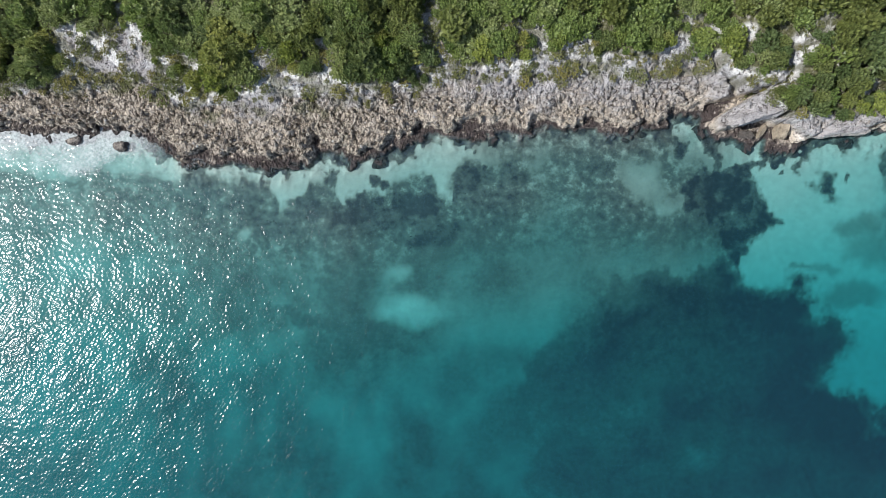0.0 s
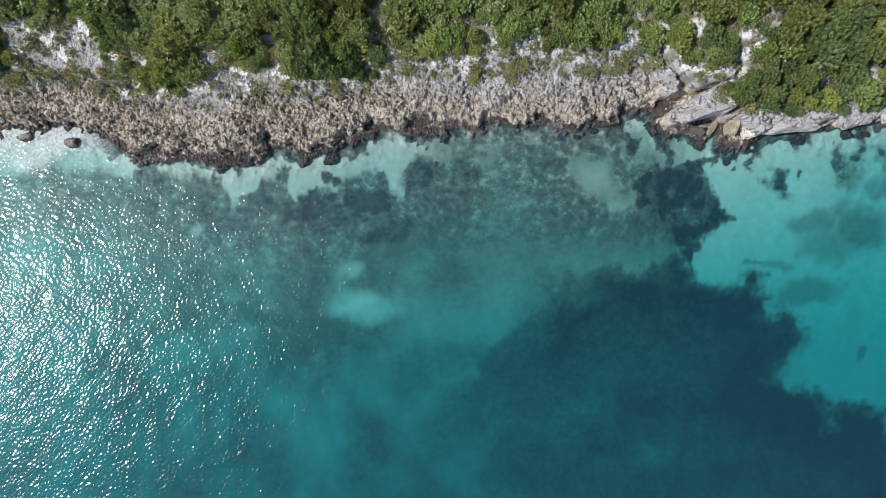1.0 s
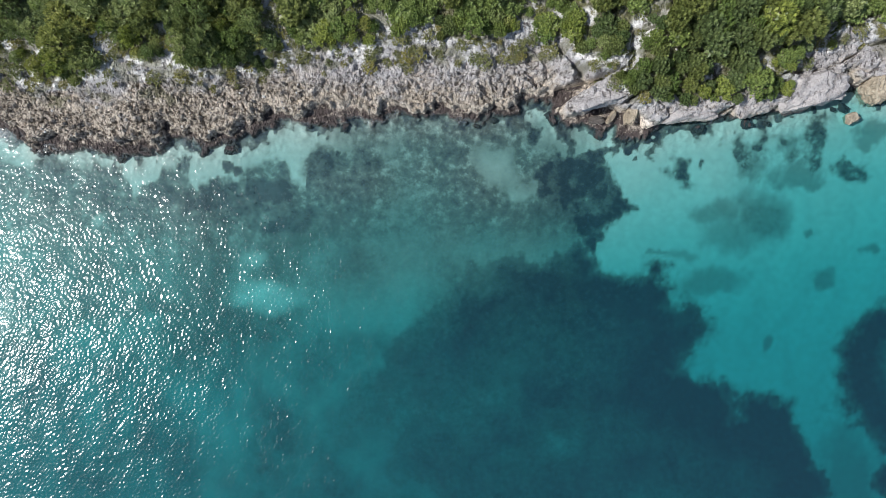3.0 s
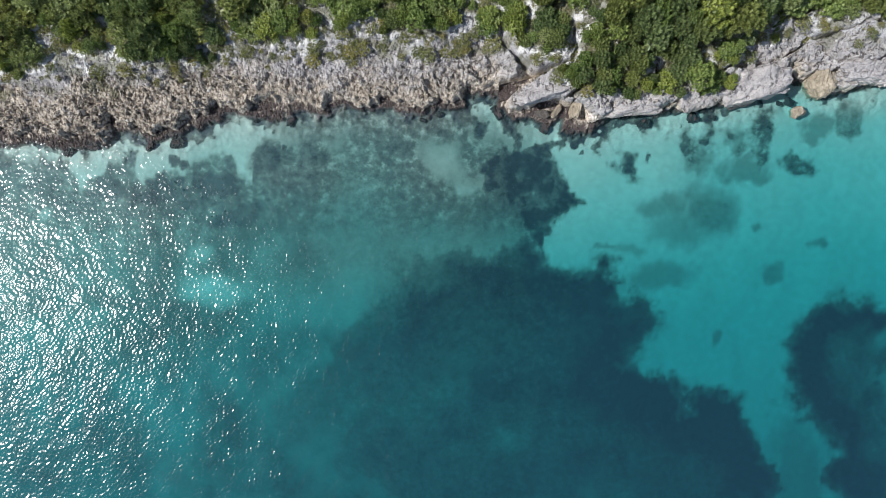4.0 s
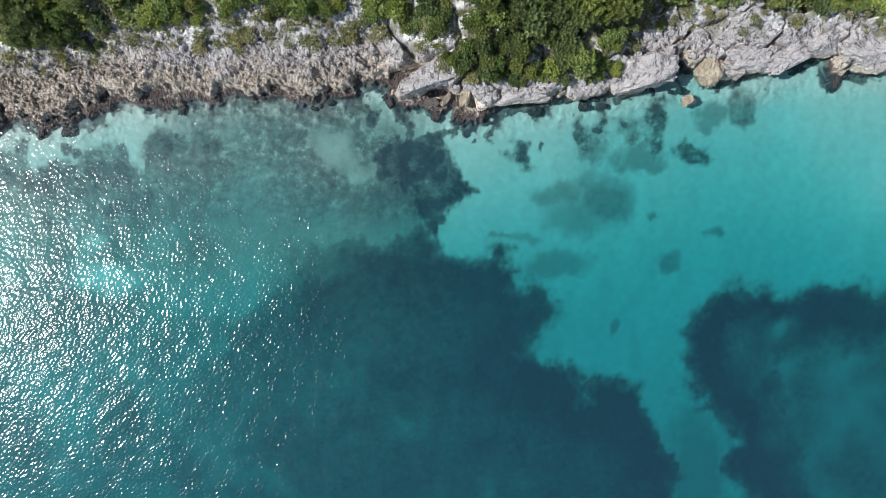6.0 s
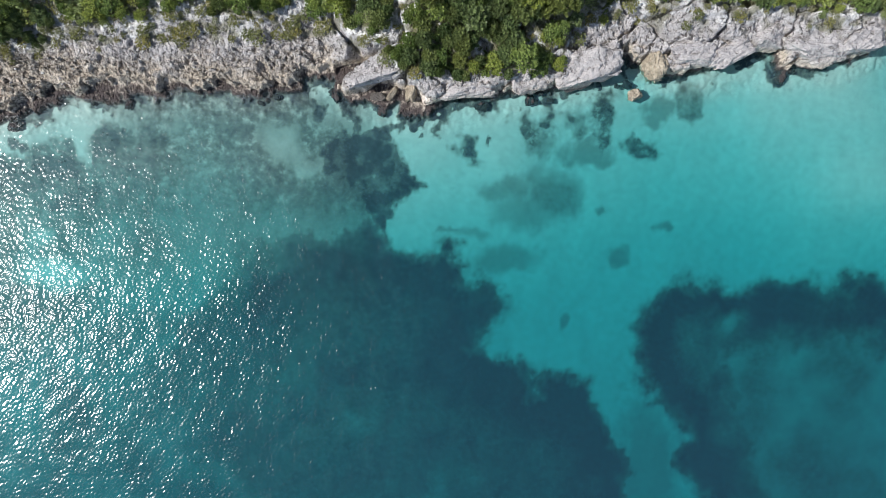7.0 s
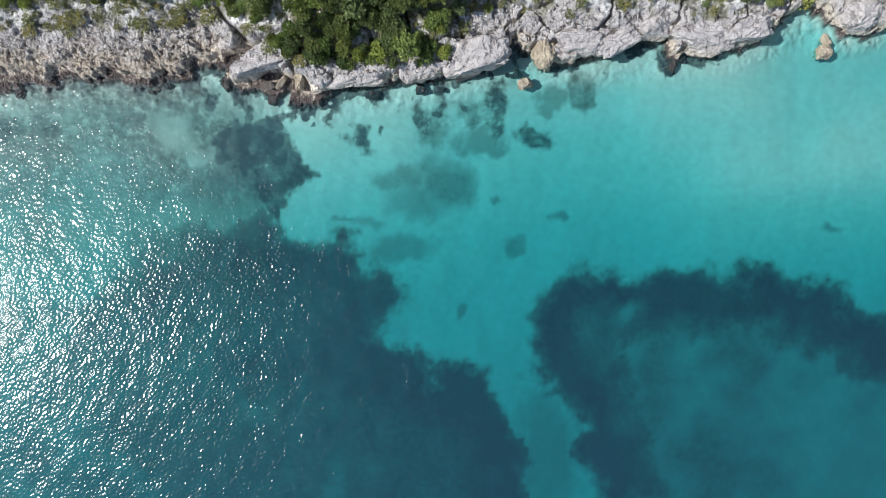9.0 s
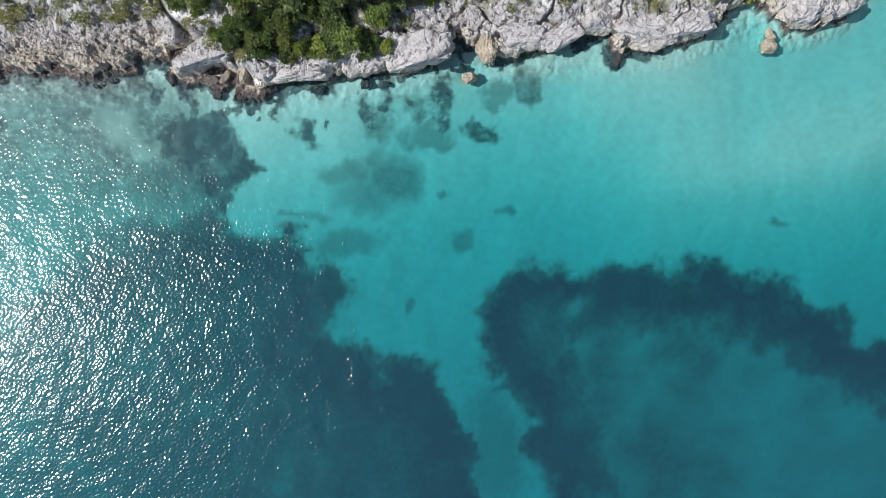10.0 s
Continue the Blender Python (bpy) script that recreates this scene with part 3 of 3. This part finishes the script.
# ---- large structure ----
def grid(name, xs, ys, zs, mat, attrs):
    nx, ny = len(xs), len(ys)
    co = np.empty((ny, nx, 3))
    co[..., 0], co[..., 1], co[..., 2] = xs[None, :], ys[:, None], zs
    k = (np.arange(ny - 1)[:, None] * nx + np.arange(nx - 1)[None, :]).ravel()
    quads = np.stack([k, k + 1, k + nx + 1, k + nx], 1)
    me = bpy.data.meshes.new(name)
    me.vertices.add(nx * ny)
    me.vertices.foreach_set("co", co.ravel())
    me.loops.add(quads.size)
    me.loops.foreach_set("vertex_index", quads.ravel())
    me.polygons.add(len(quads))
    me.polygons.foreach_set("loop_start", np.arange(len(quads)) * 4)
    me.polygons.foreach_set("use_smooth", np.ones(len(quads), bool))
    me.update(calc_edges=True)
    for key, value in attrs.items():
        me.attributes.new(key, "FLOAT", "POINT").data.foreach_set("value", np.ascontiguousarray(value, np.float32).ravel())
    me.materials.append(mat)
    return new(name, me)


def spread(a, b, step, far=3000.0):
    inner = np.arange(a, b + step / 2, step)
    out, k = [], step
    while k < far:
        k *= 1.45
        out.append(k)
    out = np.array(out)
    return np.concatenate([a - out[::-1], inner, b + out])


gx = spread(-48, 100, 0.115)
gy = np.concatenate([spread(-32, 6.9, 0.3)[:-22], np.arange(7.0, 22.0, 0.095), 22.0 + np.cumsum(0.15 * 1.32 ** np.arange(32))])
gy = np.unique(np.round(gy, 4))
GX, GY = np.meshgrid(gx, gy)
GZ, GD = height(GX, GY)
dry = smooth(-0.25, 0.15, GD + 0.35 * fbm(GX * 1.3, GY * 1.3, 2) * (GD < 0))
GS = scrub(GX, GY)
moss = smooth(-2.6, -0.6, GS) * smooth(0.0, 0.35, fbm(GX * 0.45, GY * 0.7, 4)) * 0.75
moss = np.maximum(moss, 0.7 * smooth(760, 560, GX / S + 784) * smooth(2.6, 3.6, GD) * smooth(6.5, 5.0, GD) * smooth(0.08, 0.4, fbm(GX * 0.3 + 6, GY * 0.5, 3)) * smooth(0.4, -0.2, GS))
litter = np.maximum(smooth(0.0, 0.6, GS), moss) * smooth(1.0, 2.0, GD)
# bare rock near scrub is pale; the westward gain paints glare onto it
bleached_glare = smooth(-1.6, -0.2, GS) * smooth(1.5, 3.0, GD) * (1 + 0.6 * smooth(760, 480, GX / S + 784))
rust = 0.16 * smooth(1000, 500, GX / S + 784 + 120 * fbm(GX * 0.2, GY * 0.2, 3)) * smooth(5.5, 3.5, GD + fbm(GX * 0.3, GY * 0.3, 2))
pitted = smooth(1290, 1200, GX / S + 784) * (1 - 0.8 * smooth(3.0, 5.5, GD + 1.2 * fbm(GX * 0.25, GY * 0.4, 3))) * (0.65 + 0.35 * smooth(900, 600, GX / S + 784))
reach = 0.75 + 1.3 * fbm(GX * 0.35, GY * 0.2, 3) + 0.5 * fbm(GX * 1.2, GY * 1.2, 2)
foot = smooth(0.35, -0.15, -GD - np.clip(reach, 0.25, 3) * smooth(2300, 1900, GX / S + 784)) * (0.72 + 0.3 * fbm(GX * 0.8, GY * 0.8, 3))
cover = np.maximum(seabed_cover(GX, GY), foot)
mottle = (0.35 + 1.5 * smooth(13, 5, -GD)) * smooth(0.38, 0.6, cover) * smooth(1.05, 0.75, cover)
ground = tagged(grid("ground", gx, gy, GZ, GROUND, {"cover": cover, "dry": dry, "litter": litter, "mottle": mottle, "bleached_glare": bleached_glare, "rust": rust, "pitted": pitted}),
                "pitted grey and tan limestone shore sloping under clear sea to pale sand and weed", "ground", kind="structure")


wx, wy = spread(-48, 100, 0.3), spread(-32, 23, 0.3)
WX, WY = np.meshgrid(wx, wy)
WZ, WD = height(WX, WY)
calm = 1 - smooth(150, 400, np.hypot(WX - 25, WY))
waves = 0.022 * fbm(WX * 0.35 + WY * 0.2, WY * 0.22 - WX * 0.1, 3) * calm
wash_glint = 0.7 * smooth(1.1, 0.1, -WD) * smooth(-0.15, 0.45, fbm(WX * 0.22 + 4, WY * 0.22, 2)) * (WX < 95)
# western shallows: foam and overbright sun glint painted together as white
wash_glint = np.maximum(wash_glint, smooth(6.5, 0.2, -WD + 1.5 * fbm(WX * 0.3, WY * 0.3, 4)) * smooth(380, 200, WX / S + 784) * smooth(-900, -300, WX / S + 784) * 1.3)
water = tagged(grid("water", wx, wy, waves, WATER, {"depth": np.clip(-WZ, 0.05, 30), "wash_glint": wash_glint}), "clear turquoise sea with small glittering ripples", "sea water", kind="structure")


# ---- things ----
def mesh_of(name, verts, faces, mat, flat=False):
    me = bpy.data.meshes.new(name)
    me.from_pydata([tuple(v) for v in verts], [], faces)
    if not flat:
        me.polygons.foreach_set("use_smooth", np.ones(len(me.polygons), bool))
    me.materials.append(mat)
    return me


def part(name, me, parent, label=""):
    ob = new(name, me)
    ob.parent = parent
    return tagged(ob, label) if label else ob


def rock_mesh(name, seed, mat, rough=0.17, cuts=4):
    """A weathered block of about one metre's half size: a rounded cube with broken faces and furrows."""
    rnd = random.Random(seed)
    bm = bmesh.new()
    bmesh.ops.create_cube(bm, size=2)
    bmesh.ops.subdivide_edges(bm, edges=bm.edges[:], cuts=2 ** cuts - 1, use_grid_fill=True)
    breaks = []
    for i in range(7):
        n = Vector((rnd.gauss(0, 1), rnd.gauss(0, 1), rnd.gauss(0, 0.6))).normalized()
        breaks.append((n, rnd.uniform(0.72, 0.98)))
    off = Vector((seed * 3.1, seed * 1.7, 0))
    grain = Vector((rnd.uniform(-1, 1), rnd.uniform(-1, 1), 0.3)).normalized()
    for v in bm.verts:
        p = v.co / (abs(v.co.x) ** 3.5 + abs(v.co.y) ** 3.5 + abs(v.co.z) ** 3.5) ** (1 / 3.5)
        for n, d in breaks:
            over = p.dot(n) - d
            if over > 0:
                p -= n * over * 0.9
        k = noise.fractal(p * 1.6 + off, 1.0, 2.0, 4) + 0.45 * noise.fractal(p * 6 + off, 1.0, 2.0, 3)
        k -= 0.35 * max(0.0, 1 - 7 * abs(noise.noise(p * 1.5 + off))) + 0.12 * math.sin(p.dot(grain) * 17 + 3 * noise.noise(p * 2 + off))
        v.co = p * (1 + rough * k)
    bmesh.ops.triangulate(bm, faces=bm.faces[:])
    me = bpy.data.meshes.new(name)
    bm.to_mesh(me)
    bm.free()
    me.materials.append(mat)
    return me


def rock(name, u, v, lu, lv, hz, z, mat, label, seed, turn=0, tilt=(0, 0), category="rock", group=""):
    ob = new(name, rock_mesh(name, seed, mat, 0.17))
    ob.matrix_basis = pose(east(u), north(v), z, tilt[0], tilt[1], turn) @ Matrix.Diagonal((lu * S, lv * S, hz, 1))
    return tagged(ob, label, category, group)


# named rocks at the water's edge
rock("rock_slab", 1312, 213, 46, 14, 0.6, 2.5, WEATHERED, "smooth grey limestone slab overhanging a dark hollow", 3, 19, (-6, 3))
rock("boulder", 1377, 226, 11, 22, 1.1, 0.6, TAN, "tan limestone boulder standing upright in a dark cove", 5, -12)
rock("boulder", 1318, 240, 15, 8, 0.35, 0.3, BROWN, "low brown weedy boulder in the hollow", 6, -10)
rock("boulder", 1343, 234, 5, 15, 0.4, 0.5, TAN, "thin pale stone leaning in the hollow", 8, -38)
rock("boulder", 1402, 236, 11, 18, 0.9, 0.5, ROCK, "grey broken boulder leaning on the cliff", 10, 12)
rock("boulder", 1801, 182, 22, 30, 1.7, 0.5, TAN, "pale tan limestone boulder fallen from the cliff", 11, -8)
rock("boulder", 1769, 236, 15, 10, 0.6, 0.05, TAN, "small tan rock standing out of the water", 12, 15)
rock("boulder", 2297, 180, 14, 12, 0.7, 0.1, TAN, "squarish tan rock standing in pale shallows", 13, 10)
rock("boulder", 2300, 158, 7, 11, 0.5, 0.1, TAN, "small tan rock between cliff and sea stone", 14, 20)
shapes = [rock_mesh("rock", 60 + i, BROWN, 0.3, 3) for i in range(6)]
rnd = random.Random(3)
for u, v, lu, lv, count in ((1625, 236, 44, 12, 7), (1572, 236, 28, 10, 4), (1750, 196, 18, 24, 6), (1500, 248, 30, 8, 3), (2023, 196, 9, 22, 5),
                            (2052, 192, 22, 8, 4), (1240, 226, 14, 10, 3), (1105, 240, 40, 9, 6), (640, 288, 34, 12, 7), (680, 270, 18, 14, 5), (500, 302, 50, 9, 5), (860, 243, 60, 8, 7), (345, 296, 20, 8, 3), (90, 243, 50, 8, 4), (1360, 262, 40, 8, 5)):
    for i in range((count + 1) // 2):
        k = rnd.uniform(0.2, 0.5)
        ob = new("rock", shapes[rnd.randrange(6)])
        ob.matrix_basis = pose(east(u + rnd.uniform(-lu, lu)), north(v + rnd.uniform(-lv, lv)), -0.28 + 0.1 * k, 0, 0, rnd.uniform(0, 360)) @ Matrix.Diagonal((k * 1.3, k * 0.9, k * 0.6, 1))
        tagged(ob, "brown wet weedy rock awash at the cliff foot", "rock", "wave-washed rocks")
# blocks of the cliff that lean out over the water
rock("cliff_block", 1462, 229, 62, 17, 1.25, 0.85, WEATHERED, "pale grey limestone block at the foot of the scrub", 21, 3, (0, 0))
rock("cliff_block", 1585, 207, 40, 27, 1.5, 1.0, WEATHERED, "grey limestone block below green shrubs", 22, 8, (6, 4))
rock("cliff_block", 1686, 190, 64, 36, 1.5, 1.3, WEATHERED, "wide tilted limestone slab over the sea", 23, 18, (14, -4))
rock("cliff_block", 1858, 172, 42, 24, 1.5, 1.2, WEATHERED, "cracked limestone block at the cliff edge", 24, 5, (10, 0))
rock("cliff_block", 1925, 170, 40, 19, 1.4, 1.0, WEATHERED, "tan-grey limestone block leaning to the sea", 25, 24, (14, 0))
rock("cliff_block", 1988, 143, 28, 24, 1.5, 1.4, WEATHERED, "grey limestone block beside a dark gap", 26, 0, (4, 0))
rock("cliff_block", 2072, 160, 52, 30, 1.5, 1.2, WEATHERED, "broad limestone block undercut by the sea", 27, -4, (8, 0))
rock("cliff_block", 2146, 148, 46, 24, 1.5, 1.3, WEATHERED, "broad pitted limestone block undercut by the sea", 28, 14, (8, 0))
rock("cliff_block", 2342, 128, 32, 26, 1.6, 1.3, WEATHERED, "rounded pale limestone block of the small point", 29, 0, (6, 0))
rock("cliff_block", 2408, 112, 42, 22, 1.5, 1.1, WEATHERED, "grey limestone block at the tip of the point", 30, 22, (8, 0))
rock("boulder", 215, 260, 13, 9, 0.5, 0.0, DAMP, "damp grey rock in glittering shallows", 15, 0)
rock("boulder", 132, 250, 13, 8, 0.4, 0.0, DAMP, "low damp rock washed by white foam", 16, 20)


def leaf(verts, faces, base, along, side, length, width):
    a, b = base, base + along * length
    m = base + along * length * 0.5 + Vector((0, 0, 0.03))
    k = len(verts)
    verts += [a, m + side * width, b, m - side * width]
    faces.append((k, k + 1, k + 2, k + 3))


def crown_mesh(name, seed, mat, clumps, leaves, size, filler):
    """Leaves in tufts over an uneven dome of half width 1, with a looser fill below."""
    rnd = random.Random(seed)
    verts, faces = [], []
    lobes = [(rnd.uniform(0, 6.28), rnd.uniform(0.75, 1.15)) for i in range(5)]

    def dome():
        a, r = rnd.uniform(0, 6.28), math.sqrt(rnd.random())
        reach = sum(k * max(0.15, math.cos(a - b)) for b, k in lobes) / sum(max(0.15, math.cos(a - b)) for b, k in lobes)
        x, y = r * reach * math.cos(a), r * reach * math.sin(a)
        return Vector((x, y, 0.9 - 0.5 * r * r + 0.16 * noise.noise(Vector((x * 2.2, y * 2.2, seed * 5.0)))))
    for i in range(clumps):
        c = dome()
        lean = Vector((c.x * 0.5, c.y * 0.5, 0.8)).normalized()
        s = size * rnd.uniform(0.7, 1.25)
        a0 = rnd.uniform(0, 6.28)
        for j in range(leaves):
            a = a0 + j * 2.4
            flat = 0.5 + 0.5 * j / leaves
            way = (lean * (1.15 - flat) + Vector((math.cos(a), math.sin(a), 0)) * flat).normalized()
            leaf(verts, faces, c, way, way.cross(Vector((0, 0, 1))).normalized(), s, s * 0.22)
    for i in range(filler):
        c = dome() * rnd.uniform(0.55, 0.92)
        a = rnd.uniform(0, 6.28)
        way = Vector((math.cos(a), math.sin(a), rnd.uniform(-0.3, 0.5))).normalized()
        leaf(verts, faces, c, way, way.cross(Vector((0, 0, 1))).normalized(), size * 1.3, size * 0.45)
    return mesh_of(name, verts, faces, mat, True)


def trunk_mesh(name, seed, stems):
    """Tapered stems that fan out from the root into the crown."""
    rnd = random.Random(seed)
    verts, faces = [], []
    for s in range(stems):
        a, reach = 6.28 * s / stems + rnd.uniform(-0.4, 0.4), rnd.uniform(0.3, 0.75)
        rings = 5
        for i in range(rings):
            k = i / (rings - 1)
            c = Vector((math.cos(a) * reach * k ** 1.3, math.sin(a) * reach * k ** 1.3, -0.25 + 1.0 * k))
            r = 0.07 * (1 - 0.75 * k)
            for j in range(6):
                verts.append(c + Vector((r * math.cos(j * 1.047), r * math.sin(j * 1.047), 0)))
        b = len(verts) - rings * 6
        for i in range(rings - 1):
            for j in range(6):
                faces.append((b + i * 6 + j, b + i * 6 + (j + 1) % 6, b + i * 6 + 6 + (j + 1) % 6, b + i * 6 + 6 + j))
    return mesh_of(name, verts, faces, BARK)


KINDS = [
    ("shrub", LEAF, 70, 11, 0.19, 150, "bright green broad-leaved shrub rooted in pale limestone"),
    ("shrub", LEAF, 60, 11, 0.21, 150, "green sea-grape shrub with tufted leaves on limestone"),
    ("shrub", LEAF_DARK, 62, 11, 0.215, 150, "dark green coastal shrub in a dense thicket"),
    ("shrub", LEAF_DARK, 52, 12, 0.25, 150, "deep green tufted shrub in a dense thicket"),
    ("bush", LEAF_DRY, 42, 9, 0.2, 60, "low dry olive bush on bare rock"),
    ("shrub", LEAF_PALE, 80, 10, 0.17, 140, "pale yellow-green shrub beside bare white limestone"),
]
models = []
for i, (name, mat, clumps, leaves, size, filler, label) in enumerate(KINDS):
    crown, trunk = crown_mesh("crown", 20 + i, mat, clumps, leaves, size, filler), trunk_mesh("trunk", 40 + i, 5)
    models.append((name, crown, trunk, label))


def plant(kind, x, y, z, radius, tall, turn):
    name, crown, trunk, label = models[kind]
    base = new(name)
    base.empty_display_size = 0.3
    base.matrix_basis = pose(x, y, z - 0.1, 0, 0, turn)
    base.scale = (radius, radius, tall)
    part("trunk", trunk, base)
    part("crown", crown, base)
    return tagged(base, label, "bush" if kind == 4 else "shrub", "coastal scrub")


def arrays(me):
    co, idx = np.empty(len(me.vertices) * 3), np.empty(len(me.loops), np.int64)
    me.vertices.foreach_get("co", co)
    me.loops.foreach_get("vertex_index", idx)
    return co.reshape(-1, 3), idx.reshape(-1, 4)


def thicket(name, mat, sources, label, category):
    """Many plants or stones, too many to count, as one mesh. sources: arrays of a model, and its pose."""
    cos, ids, k = [], [], 0
    for (co, idx), m in sources:
        m = np.array(m)
        cos.append(co @ m[:3, :3].T + m[:3, 3])
        ids.append(idx + k)
        k += len(co)
    cos, ids = np.concatenate(cos), np.concatenate(ids)
    me = bpy.data.meshes.new(name)
    me.vertices.add(len(cos))
    me.vertices.foreach_set("co", cos.ravel())
    me.loops.add(ids.size)
    me.loops.foreach_set("vertex_index", ids.ravel())
    me.polygons.add(len(ids))
    me.polygons.foreach_set("loop_start", np.arange(len(ids)) * 4)
    me.update(calc_edges=True)
    me.materials.append(mat)
    return tagged(new(name, me), label, category, kind="stuff")


rnd = random.Random(11)
placed = []
tries = np.array([(rnd.uniform(-46, 97), rnd.uniform(9.5, 30), rnd.random(), rnd.random(), rnd.uniform(0, 360)) for i in range(9000)])
thick = scrub(tries[:, 0], tries[:, 1])
shore_d = inland(tries[:, 0], tries[:, 1])
tall_z, _ = height(tries[:, 0], tries[:, 1])
tone = fbm(tries[:, 0] * 0.13, tries[:, 1] * 0.13, 2)
for (x, y, a, b, turn), d, sd, k, gz in zip(tries, thick, shore_d, tone, tall_z):
    u = x / S + 784
    if sd < 0.6:
        continue
    if d > 0.12:
        r = min(0.75 + 0.9 * a, 0.32 + d * 0.8)
        gap = 0.78
        kind = (2 + int(b * 2)) if k + 0.5 * (a - 0.5) > 0.02 else int(b * 2)
        # paler leaves westward; part of their paleness is glare put into leaf colour
        if (a * 7.3) % 1 < 0.62 * float(smooth(760, 480, u)) + 0.12:
            kind = 5
        tall = 0.35 + r * (0.6 + 1.1 * ((b * 5.7) % 1))
        if 1315 < u < 1625:
            kind, tall = (2 + int(b * 2) if b > 0.45 else int(b * 4.4)), tall * 1.25
    elif d > -1.9 and sd > 2.8 and a < 0.55 * min(1, (d + 2.2) / 1.6):
        r, gap, kind, tall = 0.25 + 0.5 * b * b, 0.95, 4 if a < 0.5 else (0 if b < 0.5 else 2), 0.3 + 0.35 * b
    else:
        continue
    if all((x - q[1]) ** 2 + (y - q[2]) ** 2 > (gap * 0.5 * (r + q[3])) ** 2 * 1.15 for q in placed):
        placed.append((min(d, 1.0) if kind != 4 else 0.5, x, y, r, tall, kind, turn, gz))
# the shrubs along the open edge stand singly, the thicket behind them is one growth
placed.sort(key=lambda q: q[2] if q[5] != 4 else 0)
singles = [q for q in placed if q[5] != 4][:300] + [q for q in placed if q[5] == 4][:290]
behind = [q for q in placed if q[5] != 4][300:] + [q for q in placed if q[5] == 4][290:]
for d, x, y, r, tall, kind, turn, k in singles:
    plant(kind, x, y, k, r, tall, turn)
crowns = [arrays(mo[1]) for mo in models]
for mat, kinds, label in ((LEAF_PALE, (5,), "dense pale yellow-green coastal thicket over limestone"), (LEAF, (0, 1), "dense bright green coastal thicket over limestone"), (LEAF_DARK, (2, 3), "dense dark green coastal thicket over limestone"), (LEAF_DRY, (4,), "low dry olive scrub on bare limestone")):
    rest = [q for q in behind if q[5] in kinds]
    if not rest:
        continue
    thicket("scrub_thicket", mat, [(crowns[q[5]], pose(q[1], q[2], q[7] - 0.1, 0, 0, q[6]) @ Matrix.Diagonal((q[3], q[3], q[4], 1))) for q in rest], label, "thicket")

far_crowns = [arrays(crown_mesh("crown", 70 + i, LEAF_DARK, 16, 8, 0.42, 30)) for i in range(3)]
rnd = random.Random(21)
spots = np.array([(rnd.uniform(-110, 160), 29 + 75 * rnd.random() ** 1.3, rnd.random(), rnd.uniform(0, 360)) for i in range(3800)])
fz, fd = height(spots[:, 0], spots[:, 1])
src = [(far_crowns[i % 3], pose(x, y, z - 0.2, 0, 0, turn) @ Matrix.Diagonal((1.5 + 1.2 * a, 1.5 + 1.2 * a, 1.8 + 1.6 * a, 1))) for i, ((x, y, a, turn), z, d) in enumerate(zip(spots, fz, fd)) if d > 4]
thicket("far_woods", LEAF_DARK, src, "dark green low woods inland of the shore", "woods")

# reef lumps and weed on the sea floor, loose stones on the shelf
def lump(seed):
    rnd = random.Random(seed)
    verts = [Vector((x, y, z)) * rnd.uniform(0.75, 1.25) for z, r in ((-0.3, 1.0), (0.35, 0.85), (0.75, 0.4)) for x, y in ((r, 0), (0.3 * r, r), (-0.8 * r, 0.6 * r), (-0.8 * r, -0.6 * r), (0.3 * r, -r))]
    co = np.array([tuple(v) for v in verts])
    idx = [(i * 5 + j, i * 5 + (j + 1) % 5, i * 5 + 5 + (j + 1) % 5, i * 5 + 5 + j) for i in range(2) for j in range(5)] + [(10, 11, 12, 13), (13, 14, 10, 10)]
    idx = idx[:-1] + [(10, 13, 14, 14)]
    return co, np.array(idx[:-1])


lumps = [lump(i) for i in range(8)]
rnd = random.Random(5)
spots = np.array([(rnd.uniform(-44, 60), rnd.uniform(-4, 14), rnd.random(), rnd.uniform(0, 360)) for i in range(60000)])
cov, (fz, fd) = seabed_cover(spots[:, 0], spots[:, 1]), height(spots[:, 0], spots[:, 1])
src = []
for (x, y, a, turn), c, z, d in zip(spots, cov, fz, fd):
    if d < -0.4 and c > 0.75 and y > -1 and rnd.random() < 0.07:
        r = 0.04 + 0.08 * a * a
        src.append((lumps[int(a * 7.99)], pose(x, y, z, 0, 0, turn) @ Matrix.Diagonal((r, r, r * 0.22, 1))))
thicket("reef_growth", REEF, src, "dark weedy coral lumps scattered over the sea floor", "reef")
src = []
spots = np.array([(rnd.uniform(-44, 92), rnd.uniform(9, 22), rnd.random()) for i in range(6000)])
fz, fd = height(spots[:, 0], spots[:, 1])
for i, ((x, y, a), z, d) in enumerate(zip(spots, fz, fd)):
    if 0.8 < d < 9:
        r = 0.04 + 0.13 * a ** 5
        src.append((lumps[i % 8], pose(x, y, z, 0, 0, i * 37) @ Matrix.Diagonal((r, r, r * 0.8, 1))))
thicket("loose_stones", PALE, src, "loose pale limestone stones strewn on the shelf", "stones")
